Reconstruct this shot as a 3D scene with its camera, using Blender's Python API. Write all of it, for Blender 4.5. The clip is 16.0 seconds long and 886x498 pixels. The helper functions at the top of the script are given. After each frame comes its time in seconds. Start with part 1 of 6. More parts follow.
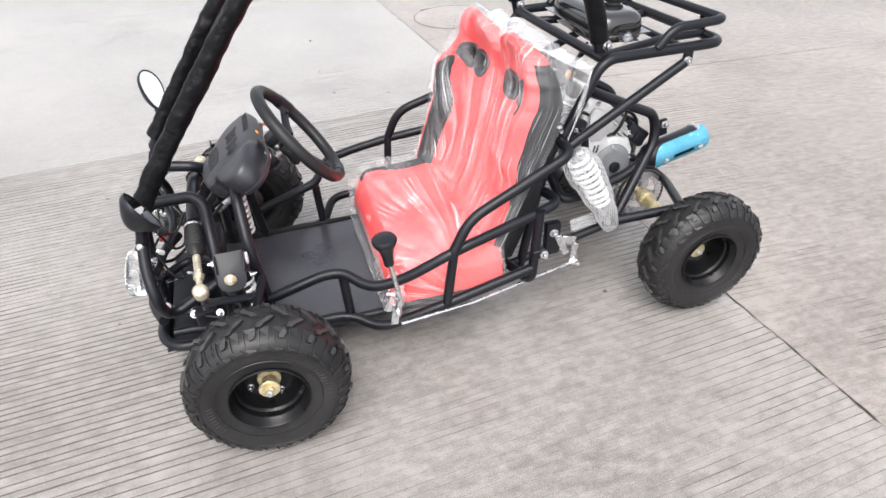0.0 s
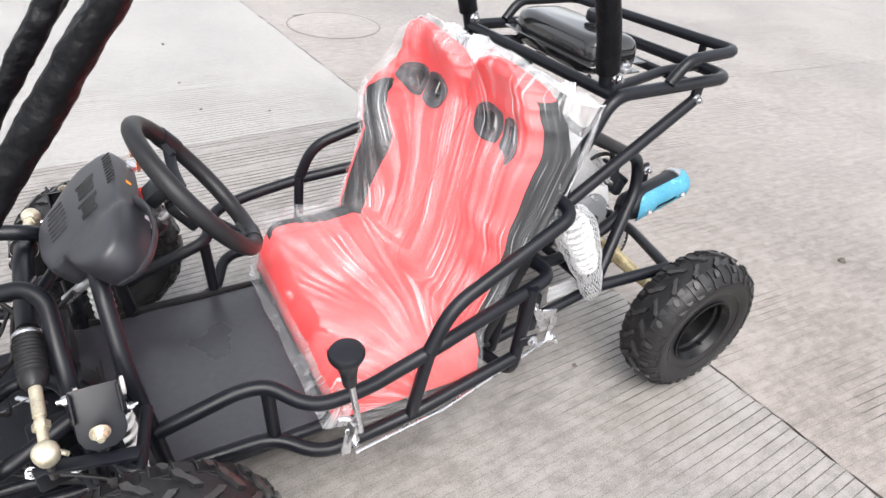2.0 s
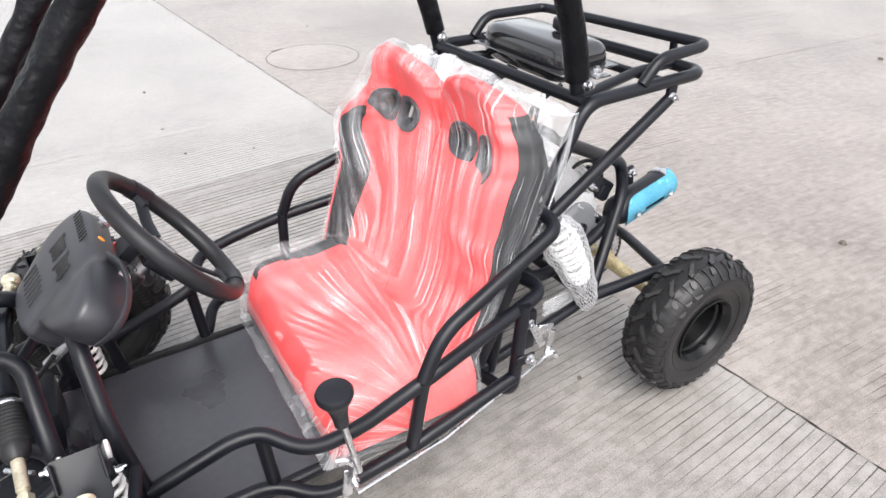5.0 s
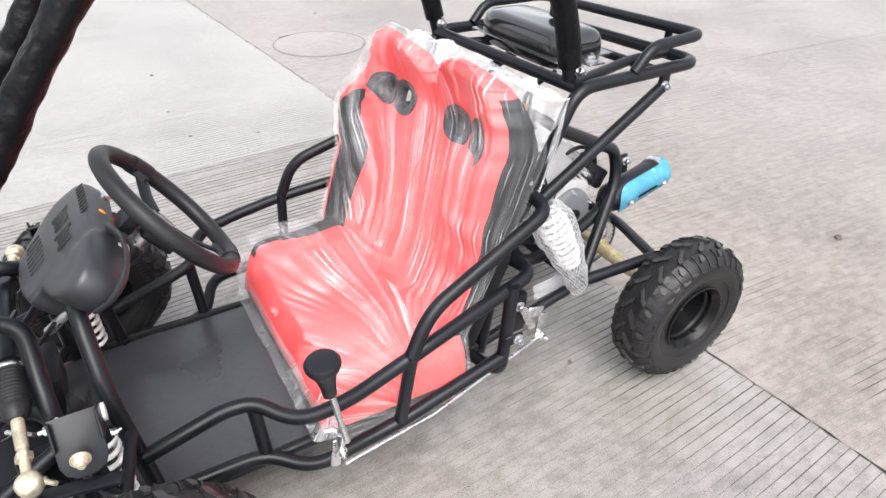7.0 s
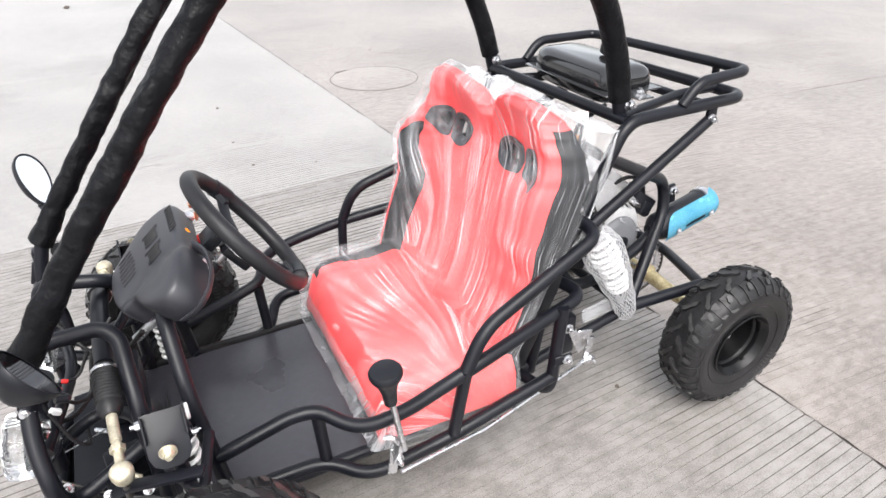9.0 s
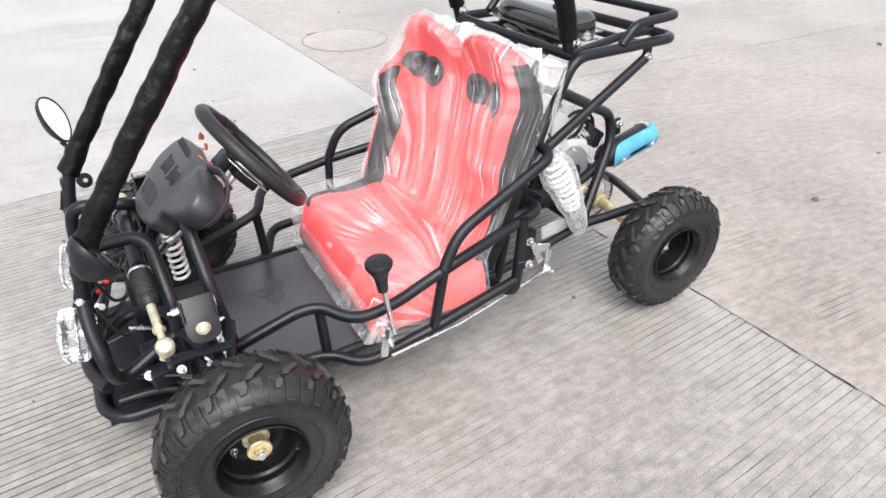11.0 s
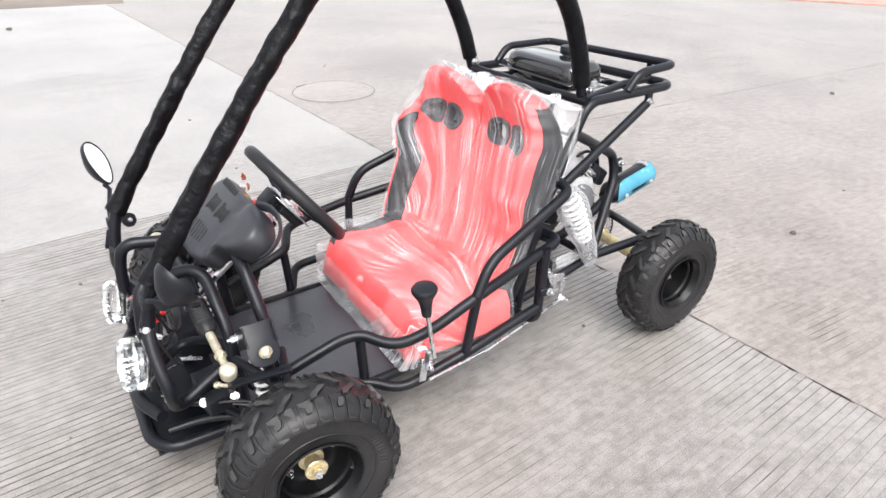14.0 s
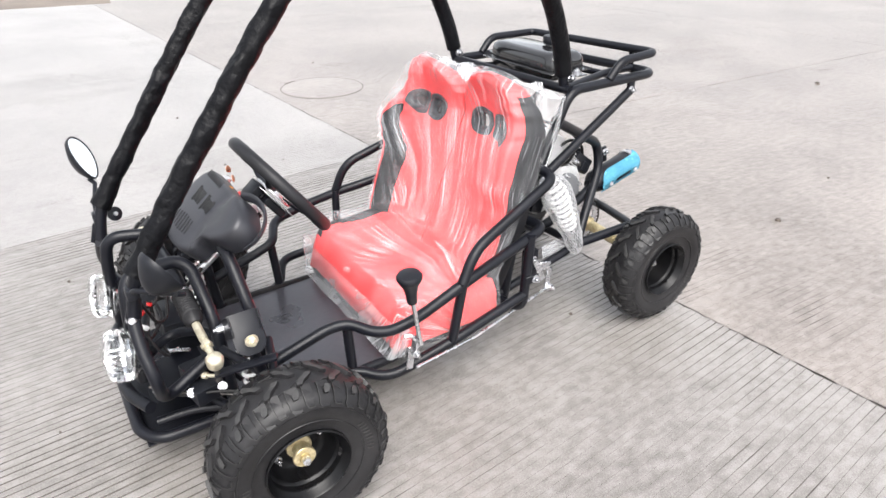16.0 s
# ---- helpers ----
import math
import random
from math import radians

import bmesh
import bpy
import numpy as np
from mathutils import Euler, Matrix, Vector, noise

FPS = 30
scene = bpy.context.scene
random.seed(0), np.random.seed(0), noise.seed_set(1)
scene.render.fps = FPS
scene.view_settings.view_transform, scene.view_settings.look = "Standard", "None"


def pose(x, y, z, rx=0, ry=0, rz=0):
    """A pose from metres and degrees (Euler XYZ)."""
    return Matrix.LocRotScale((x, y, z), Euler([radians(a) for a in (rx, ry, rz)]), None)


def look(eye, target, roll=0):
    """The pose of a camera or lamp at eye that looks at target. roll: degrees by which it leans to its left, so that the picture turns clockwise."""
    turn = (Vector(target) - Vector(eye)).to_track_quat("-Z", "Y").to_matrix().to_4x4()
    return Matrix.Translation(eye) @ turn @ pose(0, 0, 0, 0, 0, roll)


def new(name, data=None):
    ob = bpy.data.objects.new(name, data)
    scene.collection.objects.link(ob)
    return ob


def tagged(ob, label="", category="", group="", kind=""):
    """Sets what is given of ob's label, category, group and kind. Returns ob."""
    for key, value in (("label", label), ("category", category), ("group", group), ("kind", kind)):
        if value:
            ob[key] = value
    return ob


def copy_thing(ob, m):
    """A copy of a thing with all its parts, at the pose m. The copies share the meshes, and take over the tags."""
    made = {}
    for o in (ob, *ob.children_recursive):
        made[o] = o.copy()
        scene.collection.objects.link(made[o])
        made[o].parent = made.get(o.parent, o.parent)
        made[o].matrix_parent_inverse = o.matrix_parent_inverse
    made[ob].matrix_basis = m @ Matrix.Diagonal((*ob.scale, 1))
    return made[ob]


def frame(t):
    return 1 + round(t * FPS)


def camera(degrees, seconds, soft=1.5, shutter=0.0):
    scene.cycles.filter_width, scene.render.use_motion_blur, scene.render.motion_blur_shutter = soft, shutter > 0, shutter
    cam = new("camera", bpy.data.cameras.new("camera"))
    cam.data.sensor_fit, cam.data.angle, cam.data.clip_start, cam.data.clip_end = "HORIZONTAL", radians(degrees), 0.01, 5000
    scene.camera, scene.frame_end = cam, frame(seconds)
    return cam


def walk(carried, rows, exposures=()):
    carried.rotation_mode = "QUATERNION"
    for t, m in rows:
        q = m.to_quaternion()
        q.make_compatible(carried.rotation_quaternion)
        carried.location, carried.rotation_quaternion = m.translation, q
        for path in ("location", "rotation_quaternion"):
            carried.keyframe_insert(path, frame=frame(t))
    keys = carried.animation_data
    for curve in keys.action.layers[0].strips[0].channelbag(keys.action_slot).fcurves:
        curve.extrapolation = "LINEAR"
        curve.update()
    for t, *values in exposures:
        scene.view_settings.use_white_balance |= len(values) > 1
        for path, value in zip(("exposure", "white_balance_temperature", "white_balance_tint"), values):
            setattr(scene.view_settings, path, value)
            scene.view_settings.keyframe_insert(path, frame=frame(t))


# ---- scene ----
cam = camera(69.3, 16.0)
PATH = [
    (0, (0.121, -1.816, 1.484), (0.575, -0.248, 0.328), -1.8),
    (0.5, (0.238, -1.676, 1.461), (0.587, -0.134, 0.237), -1.2),
    (1, (0.3, -1.516, 1.422), (0.865, -0.095, 0.133), 5.7),
    (1.5, (0.154, -1.309, 1.366), (0.967, 0.074, 0.172), 6.1),
    (2, (0.043, -1.236, 1.344), (0.93, 0.166, 0.226), 6.1),
    (2.5, (0.028, -1.249, 1.327), (0.881, 0.123, 0.149), 1.6),
    (3, (0.036, -1.246, 1.341), (0.892, 0.183, 0.234), 2.5),
    (3.5, (0.044, -1.238, 1.343), (0.92, 0.204, 0.268), 2.1),
    (4, (0.062, -1.229, 1.344), (0.915, 0.214, 0.254), 0.2),
    (4.2, (0.072, -1.227, 1.345), (0.941, 0.212, 0.26), -0.1),
    (6.3, (0.11, -1.253, 1.334), (1.002, 0.182, 0.263), 0.3),
    (6.5, (0.109, -1.266, 1.333), (0.994, 0.164, 0.25), 0.4),
    (7, (0.106, -1.281, 1.339), (0.969, 0.153, 0.244), 1.1),
    (7.5, (0.099, -1.286, 1.342), (0.951, 0.162, 0.256), -0.2),
    (8, (0.08, -1.307, 1.356), (0.898, 0.18, 0.299), -1.3),
    (8.5, (0.053, -1.327, 1.362), (0.851, 0.19, 0.33), -1.0),
    (9, (0.041, -1.343, 1.367), (0.809, 0.201, 0.354), -0.3),
    (9.5, (0.078, -1.408, 1.389), (0.847, 0.126, 0.361), -0.2),
    (10, (0.056, -1.518, 1.398), (0.824, -0.01, 0.332), -1.1),
    (10.2, (0.038, -1.552, 1.384), (0.788, -0.085, 0.252), -0.4),
    (12.3, (-0.335, -1.615, 1.394), (0.649, -0.184, 0.402), 0.2),
    (12.5, (-0.335, -1.614, 1.399), (0.649, -0.182, 0.408), 0.2),
    (13, (-0.34, -1.608, 1.392), (0.645, -0.166, 0.417), 0.7),
    (13.5, (-0.34, -1.612, 1.397), (0.631, -0.157, 0.428), 0.9),
    (14, (-0.343, -1.619, 1.401), (0.615, -0.147, 0.444), 0.6),
    (14.5, (-0.343, -1.627, 1.397), (0.614, -0.153, 0.441), 0.2),
    (15, (-0.339, -1.637, 1.401), (0.612, -0.156, 0.451), 0.1),
    (15.5, (-0.336, -1.644, 1.398), (0.618, -0.16, 0.455), -0.4),
    (16, (-0.336, -1.653, 1.385), (0.636, -0.195, 0.422), 0.0),
]
walk(cam, [(t, look(eye, target, roll)) for t, eye, target, roll in PATH],
     exposures=[(0, 1.48), (1, 1.47), (2, 1.51), (8, 1.53), (13, 1.56), (16, 1.56)])

# ---- world, sun, exposure ----
world = bpy.data.worlds.new("world")
scene.world = world
world.use_nodes = True
wn = world.node_tree.nodes
sky = wn.new("ShaderNodeTexSky")
sky.sky_type = "NISHITA"
sky.sun_disc = False
sky.sun_elevation, sky.sun_rotation = radians(55), radians(201)
sky.air_density, sky.dust_density, sky.ozone_density = 1.0, 4.0, 1.0
wash = wn.new("ShaderNodeHueSaturation")
wash.inputs["Saturation"].default_value = 0.22
world.node_tree.links.new(sky.outputs["Color"], wash.inputs["Color"])
world.node_tree.links.new(wash.outputs["Color"], wn["Background"].inputs["Color"])
wn["Background"].inputs["Strength"].default_value = 0.15
sun = new("sun", bpy.data.lights.new("sun", "SUN"))
sun.data.energy, sun.data.angle, sun.data.color = 1.0, radians(50), (1.0, 0.97, 0.93)
sun.matrix_world = look((-0.72, -2.92, 4.6), (0.4, 0.0, 0.0))
scene.view_settings.exposure = 1.52


# ---- materials ----
def material(name, base, rough=0.5, metal=0.0, vary=0.15, scale=8.0, fine=120.0, bump=0.1, depth=0.002,
             coat=0.0, tint=None, gloss_vary=0.15, spec=0.5):
    """A principled surface with colour that varies at two scales, uneven gloss and fine relief."""
    m = bpy.data.materials.new(name)
    m.use_nodes = True
    n, k = m.node_tree.nodes, m.node_tree.links
    b = n["Principled BSDF"]
    at = n.new("ShaderNodeTexCoord")
    coarse, grain = n.new("ShaderNodeTexNoise"), n.new("ShaderNodeTexNoise")
    for t, sc, det in ((coarse, scale, 5.0), (grain, fine, 3.0)):
        t.inputs["Scale"].default_value, t.inputs["Detail"].default_value = sc, det
        k.new(at.outputs["Object"], t.inputs["Vector"])
    add = n.new("ShaderNodeMath")
    add.operation = "MULTIPLY_ADD"
    add.inputs[1].default_value = 0.6
    k.new(coarse.outputs["Fac"], add.inputs[0])
    half = n.new("ShaderNodeMath")
    half.operation = "MULTIPLY"
    half.inputs[1].default_value = 0.4
    k.new(grain.outputs["Fac"], half.inputs[0])
    k.new(half.outputs[0], add.inputs[2])
    ramp = n.new("ShaderNodeValToRGB")
    lo = [c * (1 - vary) for c in base]
    hi = [min(1.0, c * (1 + vary)) for c in (tint or base)]
    ramp.color_ramp.elements[0].position, ramp.color_ramp.elements[1].position = 0.32, 0.68
    ramp.color_ramp.elements[0].color, ramp.color_ramp.elements[1].color = (*lo, 1), (*hi, 1)
    k.new(add.outputs[0], ramp.inputs["Fac"])
    k.new(ramp.outputs["Color"], b.inputs["Base Color"])
    rr = n.new("ShaderNodeMapRange")
    rr.inputs["To Min"].default_value, rr.inputs["To Max"].default_value = max(0.02, rough - gloss_vary), min(1, rough + gloss_vary)
    k.new(coarse.outputs["Fac"], rr.inputs["Value"])
    k.new(rr.outputs["Result"], b.inputs["Roughness"])
    b.inputs["Metallic"].default_value = metal
    b.inputs["Coat Weight"].default_value = coat
    b.inputs["Specular IOR Level"].default_value = spec
    if bump:
        bp = n.new("ShaderNodeBump")
        bp.inputs["Strength"].default_value, bp.inputs["Distance"].default_value = bump, depth
        k.new(grain.outputs["Fac"], bp.inputs["Height"])
        k.new(bp.outputs["Normal"], b.inputs["Normal"])
    return m


POWDER = material("black powder coat", (0.0055, 0.006, 0.009), 0.36, vary=0.3, scale=14, fine=700, bump=0.12, depth=0.0006, spec=0.25)
RIM_PAINT = material("gloss black wheel paint", (0.004, 0.004, 0.0046), 0.3, vary=0.3, scale=14, fine=500, bump=0.05, depth=0.0006, spec=0.2)
FOAM = material("black vinyl foam cover", (0.0025, 0.0026, 0.0036), 0.42, vary=0.35, scale=20, fine=26, bump=0.9, depth=0.01, spec=0.14)
GRIP = material("dull grey-black foam", (0.011, 0.011, 0.013), 0.45, vary=0.25, scale=20, fine=300, bump=0.2, depth=0.001, spec=0.3)
RUBBER = material("dusty tyre rubber", (0.0085, 0.0083, 0.0095), 0.42, vary=0.4, scale=9, fine=90, bump=0.2, depth=0.002, tint=(0.0145, 0.014, 0.015), spec=0.28)
RUBBER_WORN = material("scuffed lug rubber", (0.025, 0.0243, 0.0243), 0.5, vary=0.7, scale=30, fine=200, bump=0.2, depth=0.001)
PLASTIC = material("matt black plastic", (0.008, 0.0088, 0.012), 0.4, vary=0.25, scale=6, fine=600, bump=0.12, depth=0.0006, spec=0.27)
DASH = material("grey-black grained plastic", (0.024, 0.0245, 0.03), 0.42, vary=0.12, scale=4, fine=500, bump=0.15, depth=0.0006, spec=0.5)
GLOSS = material("gloss black paint", (0.01, 0.01, 0.011), 0.12, vary=0.2, scale=5, fine=300, bump=0.02, depth=0.0005, coat=0.6, gloss_vary=0.05)
MAT = material("black rubber floor sheet", (0.03, 0.03, 0.037), 0.3, vary=0.18, scale=3, fine=60, bump=0.04, depth=0.002, tint=(0.04, 0.04, 0.048), spec=0.65)
RED = material("red vinyl", (0.78, 0.066, 0.07), 0.45, vary=0.12, scale=7, fine=300, bump=0.15, depth=0.001)
BLACK_VINYL = material("black vinyl", (0.011, 0.011, 0.013), 0.4, vary=0.3, scale=7, fine=300, bump=0.15, depth=0.001, spec=0.22)
GOLD = material("yellow zinc plating", (0.52, 0.40, 0.19), 0.4, 0.75, vary=0.3, scale=25, fine=150, bump=0.08, depth=0.001, tint=(0.66, 0.58, 0.38))
CHROME = material("bright zinc plated steel", (0.58, 0.58, 0.6), 0.28, 0.95, vary=0.2, scale=30, fine=200, bump=0.08, depth=0.001)
ALUMINIUM = material("cast aluminium", (0.62, 0.62, 0.63), 0.36, 0.5, vary=0.2, scale=16, fine=260, bump=0.25, depth=0.002)
DARK_STEEL = material("dark oily steel", (0.09, 0.085, 0.08), 0.45, 0.8, vary=0.4, scale=20, fine=200, bump=0.15, depth=0.001)
SILVER = material("bright silvered reflector", (0.86, 0.87, 0.88), 0.13, 1.0, vary=0.05, scale=30, fine=200, bump=0.03, depth=0.001)
WHITE = material("white painted spring", (0.8, 0.8, 0.8), 0.35, vary=0.08, scale=20, fine=200, bump=0.05)
BLUE = material("anodised light blue metal", (0.1, 0.44, 0.64), 0.25, 0.3, vary=0.12, scale=6, fine=200, bump=0.02, tint=(0.2, 0.57, 0.74))
ORANGE_CLIP = material("dull orange plastic", (0.55, 0.26, 0.1), 0.5, vary=0.2, scale=40, bump=0.0)
CASE_GREY = material("mid-grey casing paint", (0.15, 0.153, 0.163), 0.42, 0.2, vary=0.12, scale=10, fine=200, bump=0.06, depth=0.001)
BUBBLE = material("white foam net wrap", (0.42, 0.42, 0.43), 0.45, vary=0.12, scale=20, fine=60, bump=0.5, depth=0.006)
ORANGE = material("orange lens", (0.85, 0.3, 0.02), 0.2, vary=0.1, scale=20, bump=0.0)
RED_LENS = material("red plastic", (0.6, 0.03, 0.03), 0.25, vary=0.1, scale=20, bump=0.0)
GREY_PRINT = material("dark embossed lettering", (0.006, 0.006, 0.007), 0.6, vary=0.2, scale=40, bump=0.0)
CHAMPAGNE = material("pale zinc plating", (0.55, 0.49, 0.36), 0.38, 0.7, vary=0.2, scale=25, fine=150, bump=0.06, tint=(0.68, 0.63, 0.5))
COPPER = material("copper coloured key", (0.6, 0.28, 0.17), 0.3, 0.8, vary=0.2, scale=40, bump=0.0)
STONE = material("dry brown leaf and grit", (0.085, 0.07, 0.06), 0.9, vary=0.4, scale=60, bump=0.4)


def mirror_glass():
    m = bpy.data.materials.new("mirror glass")
    m.use_nodes = True
    b = m.node_tree.nodes["Principled BSDF"]
    b.inputs["Base Color"].default_value = (0.88, 0.89, 0.9, 1)
    b.inputs["Metallic"].default_value, b.inputs["Roughness"].default_value = 1.0, 0.03
    return m


MIRROR = mirror_glass()


def clear_plastic():
    m = bpy.data.materials.new("clear lamp plastic")
    m.use_nodes = True
    b = m.node_tree.nodes["Principled BSDF"]
    b.inputs["Base Color"].default_value = (0.95, 0.96, 0.97, 1)
    b.inputs["Transmission Weight"].default_value, b.inputs["Roughness"].default_value = 1.0, 0.02
    b.inputs["IOR"].default_value = 1.42
    return m


CLEAR = clear_plastic()


def film_material(name, scale, floor, broad, fine, by_object=False):
    """Thin polythene: see-through and milky, with highlights of folds and creases painted white."""
    m = bpy.data.materials.new(name)
    m.use_nodes = True
    n, k = m.node_tree.nodes, m.node_tree.links
    out, b = n["Material Output"], n["Principled BSDF"]
    b.inputs["Base Color"].default_value = (0.8, 0.81, 0.84, 1)
    b.inputs["Roughness"].default_value = 0.25
    uv = n.new("ShaderNodeUVMap")
    uv.uv_map = "folds"
    at = n.new("ShaderNodeTexCoord")

    def mathx(op, x, y, z=None):
        q = n.new("ShaderNodeMath")
        q.operation = op
        for slot, v in zip(q.inputs, (x, y, z)):
            if v is None:
                continue
            if isinstance(v, (int, float)):
                slot.default_value = v
            else:
                k.new(v, slot)
        return q.outputs[0]

    # slight waver of the folds
    waver = n.new("ShaderNodeTexNoise")
    waver.inputs["Scale"].default_value, waver.inputs["Detail"].default_value = (11.0, 3.0) if by_object else (4.0, 2.0)
    k.new(at.outputs["Object"], waver.inputs["Vector"])
    shift = n.new("ShaderNodeVectorMath")
    shift.operation = "MULTIPLY_ADD"
    shift.inputs[1].default_value = (0.03, 0.05, 0.03) if by_object else (0.012, 0.02, 0.0)
    k.new(waver.outputs["Color"], shift.inputs[0])
    k.new(at.outputs["Object"] if by_object else uv.outputs["UV"], shift.inputs[2])

    def spread(value, lo, hi):
        r = n.new("ShaderNodeMapRange")
        r.interpolation_type = "SMOOTHSTEP"
        r.inputs["From Min"].default_value, r.inputs["From Max"].default_value = lo, hi
        k.new(value, r.inputs["Value"])
        return r.outputs["Result"]

    def layer(times, detail):
        stretch = n.new("ShaderNodeMapping")
        stretch.inputs["Scale"].default_value = [v * w for v, w in zip(scale, times)]
        k.new(shift.outputs["Vector"], stretch.inputs["Vector"])
        t = n.new("ShaderNodeTexNoise")
        t.inputs["Scale"].default_value, t.inputs["Detail"].default_value = 1.0, detail
        k.new(stretch.outputs["Vector"], t.inputs["Vector"])
        return t.outputs["Fac"]

    def patches(size, lo, hi):
        t = n.new("ShaderNodeTexNoise")
        t.inputs["Scale"].default_value, t.inputs["Detail"].default_value = size, 2.0
        k.new(at.outputs["Object"], t.inputs["Vector"])
        return spread(t.outputs["Fac"], lo, hi)

    def ridged(value):
        return mathx("SUBTRACT", 1.0, mathx("ABSOLUTE", mathx("MULTIPLY_ADD", value, 2.0, -1.0), 0.0))

    # wide cloudy bands, then highlights painted white: narrow fold shine and thin crease glints
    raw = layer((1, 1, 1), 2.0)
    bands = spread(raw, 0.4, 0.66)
    fold_shine = spread(layer((3.1, 1.3, 3.1), 2.0), 0.38, 0.68)
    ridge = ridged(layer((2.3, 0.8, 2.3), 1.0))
    crease_glint = spread(ridge, 0.93, 1.0)
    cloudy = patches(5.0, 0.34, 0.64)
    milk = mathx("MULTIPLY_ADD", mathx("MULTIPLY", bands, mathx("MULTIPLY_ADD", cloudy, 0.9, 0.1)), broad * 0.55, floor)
    milk = mathx("MULTIPLY_ADD", mathx("MULTIPLY", fold_shine, mathx("MULTIPLY_ADD", cloudy, 0.7, 0.3)), broad * 0.45, milk)
    milk = mathx("MULTIPLY_ADD", mathx("MULTIPLY", crease_glint, patches(7.0, 0.42, 0.62)), fine, milk)
    bp = n.new("ShaderNodeBump")
    bp.inputs["Strength"].default_value, bp.inputs["Distance"].default_value = 0.6, 0.008
    k.new(mathx("MULTIPLY_ADD", ridge, 0.3, raw), bp.inputs["Height"])
    k.new(bp.outputs["Normal"], b.inputs["Normal"])
    clear = n.new("ShaderNodeBsdfTransparent")
    mix = n.new("ShaderNodeMixShader")
    k.new(milk, mix.inputs["Fac"])
    k.new(clear.outputs[0], mix.inputs[1])
    k.new(b.outputs[0], mix.inputs[2])
    k.new(mix.outputs[0], out.inputs["Surface"])
    return m


# broad and fine set the strength of the painted shine and glints
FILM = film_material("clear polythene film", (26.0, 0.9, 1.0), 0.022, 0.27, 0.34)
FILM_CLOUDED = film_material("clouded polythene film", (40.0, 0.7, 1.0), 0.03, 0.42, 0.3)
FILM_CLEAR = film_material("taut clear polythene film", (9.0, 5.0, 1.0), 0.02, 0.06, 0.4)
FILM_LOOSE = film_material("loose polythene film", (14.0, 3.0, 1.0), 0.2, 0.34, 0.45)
NET_LINER = film_material("milky net liner", (6.0, 5.0, 1.0), 0.1, 0.25, 0.2)
FROSTED = film_material("frosted clear plastic", (20.0, 20.0, 20.0), 0.2, 0.14, 0.1, True)
BAG = film_material("crinkled clear bag", (17.0, 17.0, 15.0), 0.0, 0.06, 0.3, True)


def concrete(name, light, dark, raked=0.3):
    """Brushed concrete: broad pale wear, small blotches and sandy grain."""
    m = bpy.data.materials.new(name)
    m.use_nodes = True
    n, k = m.node_tree.nodes, m.node_tree.links
    b = n["Principled BSDF"]
    at = n.new("ShaderNodeTexCoord")
    noises = []
    for sc, det, ro in ((0.9, 6.0, 0.6), (7.0, 6.0, 0.7), (28.0, 5.0, 0.7), (260.0, 2.0, 0.5)):
        t = n.new("ShaderNodeTexNoise")
        t.inputs["Scale"].default_value, t.inputs["Detail"].default_value, t.inputs["Roughness"].default_value = sc, det, ro
        k.new(at.outputs["Object"], t.inputs["Vector"])
        noises.append(t)
    total = None
    rake_map = n.new("ShaderNodeMapping")
    rake_map.inputs["Scale"].default_value = (13.0, 30.0, 1.0)
    rake_map.inputs["Rotation"].default_value = (0, 0, -0.075)
    k.new(at.outputs["Object"], rake_map.inputs["Vector"])
    rake = n.new("ShaderNodeTexNoise")
    rake.inputs["Scale"].default_value, rake.inputs["Detail"].default_value, rake.inputs["Roughness"].default_value = 1.0, 3.0, 0.55
    k.new(rake_map.outputs["Vector"], rake.inputs["Vector"])
    noises.append(rake)
    for t, w in zip(noises, (0.34, 0.06, 0.23, 0.37, raked)):
        mth = n.new("ShaderNodeMath")
        mth.operation = "MULTIPLY_ADD"
        mth.inputs[1].default_value = w
        k.new(t.outputs["Fac"], mth.inputs[0])
        if total:
            k.new(total.outputs[0], mth.inputs[2])
        else:
            mth.inputs[2].default_value = 0.0
        total = mth
    ramp = n.new("ShaderNodeValToRGB")
    e = ramp.color_ramp.elements
    e[0].position, e[0].color = 0.425 * (1 + raked), (*dark, 1)
    e[1].position, e[1].color = 0.575 * (1 + raked), (*light, 1)
    k.new(total.outputs[0], ramp.inputs["Fac"])
    k.new(ramp.outputs["Color"], b.inputs["Base Color"])
    b.inputs["Roughness"].default_value = 0.3
    b.inputs["Specular IOR Level"].default_value = 0.75
    bp = n.new("ShaderNodeBump")
    bp.inputs["Strength"].default_value, bp.inputs["Distance"].default_value = 0.8, 0.004
    hs = n.new("ShaderNodeMath")
    hs.operation = "ADD"
    k.new(noises[2].outputs["Fac"], hs.inputs[0])
    k.new((rake if raked > 0.27 else noises[3]).outputs["Fac"], hs.inputs[1])
    k.new(hs.outputs[0], bp.inputs["Height"])
    k.new(bp.outputs["Normal"], b.inputs["Normal"])
    return m


CONCRETE = concrete("pale worn concrete", (0.256, 0.239, 0.228), (0.117, 0.106, 0.098), 0.3)
CONCRETE_B = concrete("sandy worn concrete", (0.262, 0.232, 0.214), (0.112, 0.095, 0.085), 0.28)
CONCRETE_C = concrete("bleached concrete", (0.325, 0.311, 0.303), (0.208, 0.198, 0.192), 0.1)
SOIL = material("dry brown soil", (0.145, 0.122, 0.104), 0.95, vary=0.3, scale=2, fine=30, bump=0.4)
GROOVE = material("dark groove faces", (0.094, 0.083, 0.076), 0.95, vary=0.4, scale=20, fine=200, bump=0.2)
JOINT = material("dark joint filler", (0.15, 0.137, 0.128), 0.95, vary=0.5, scale=20, fine=150, bump=0.3)
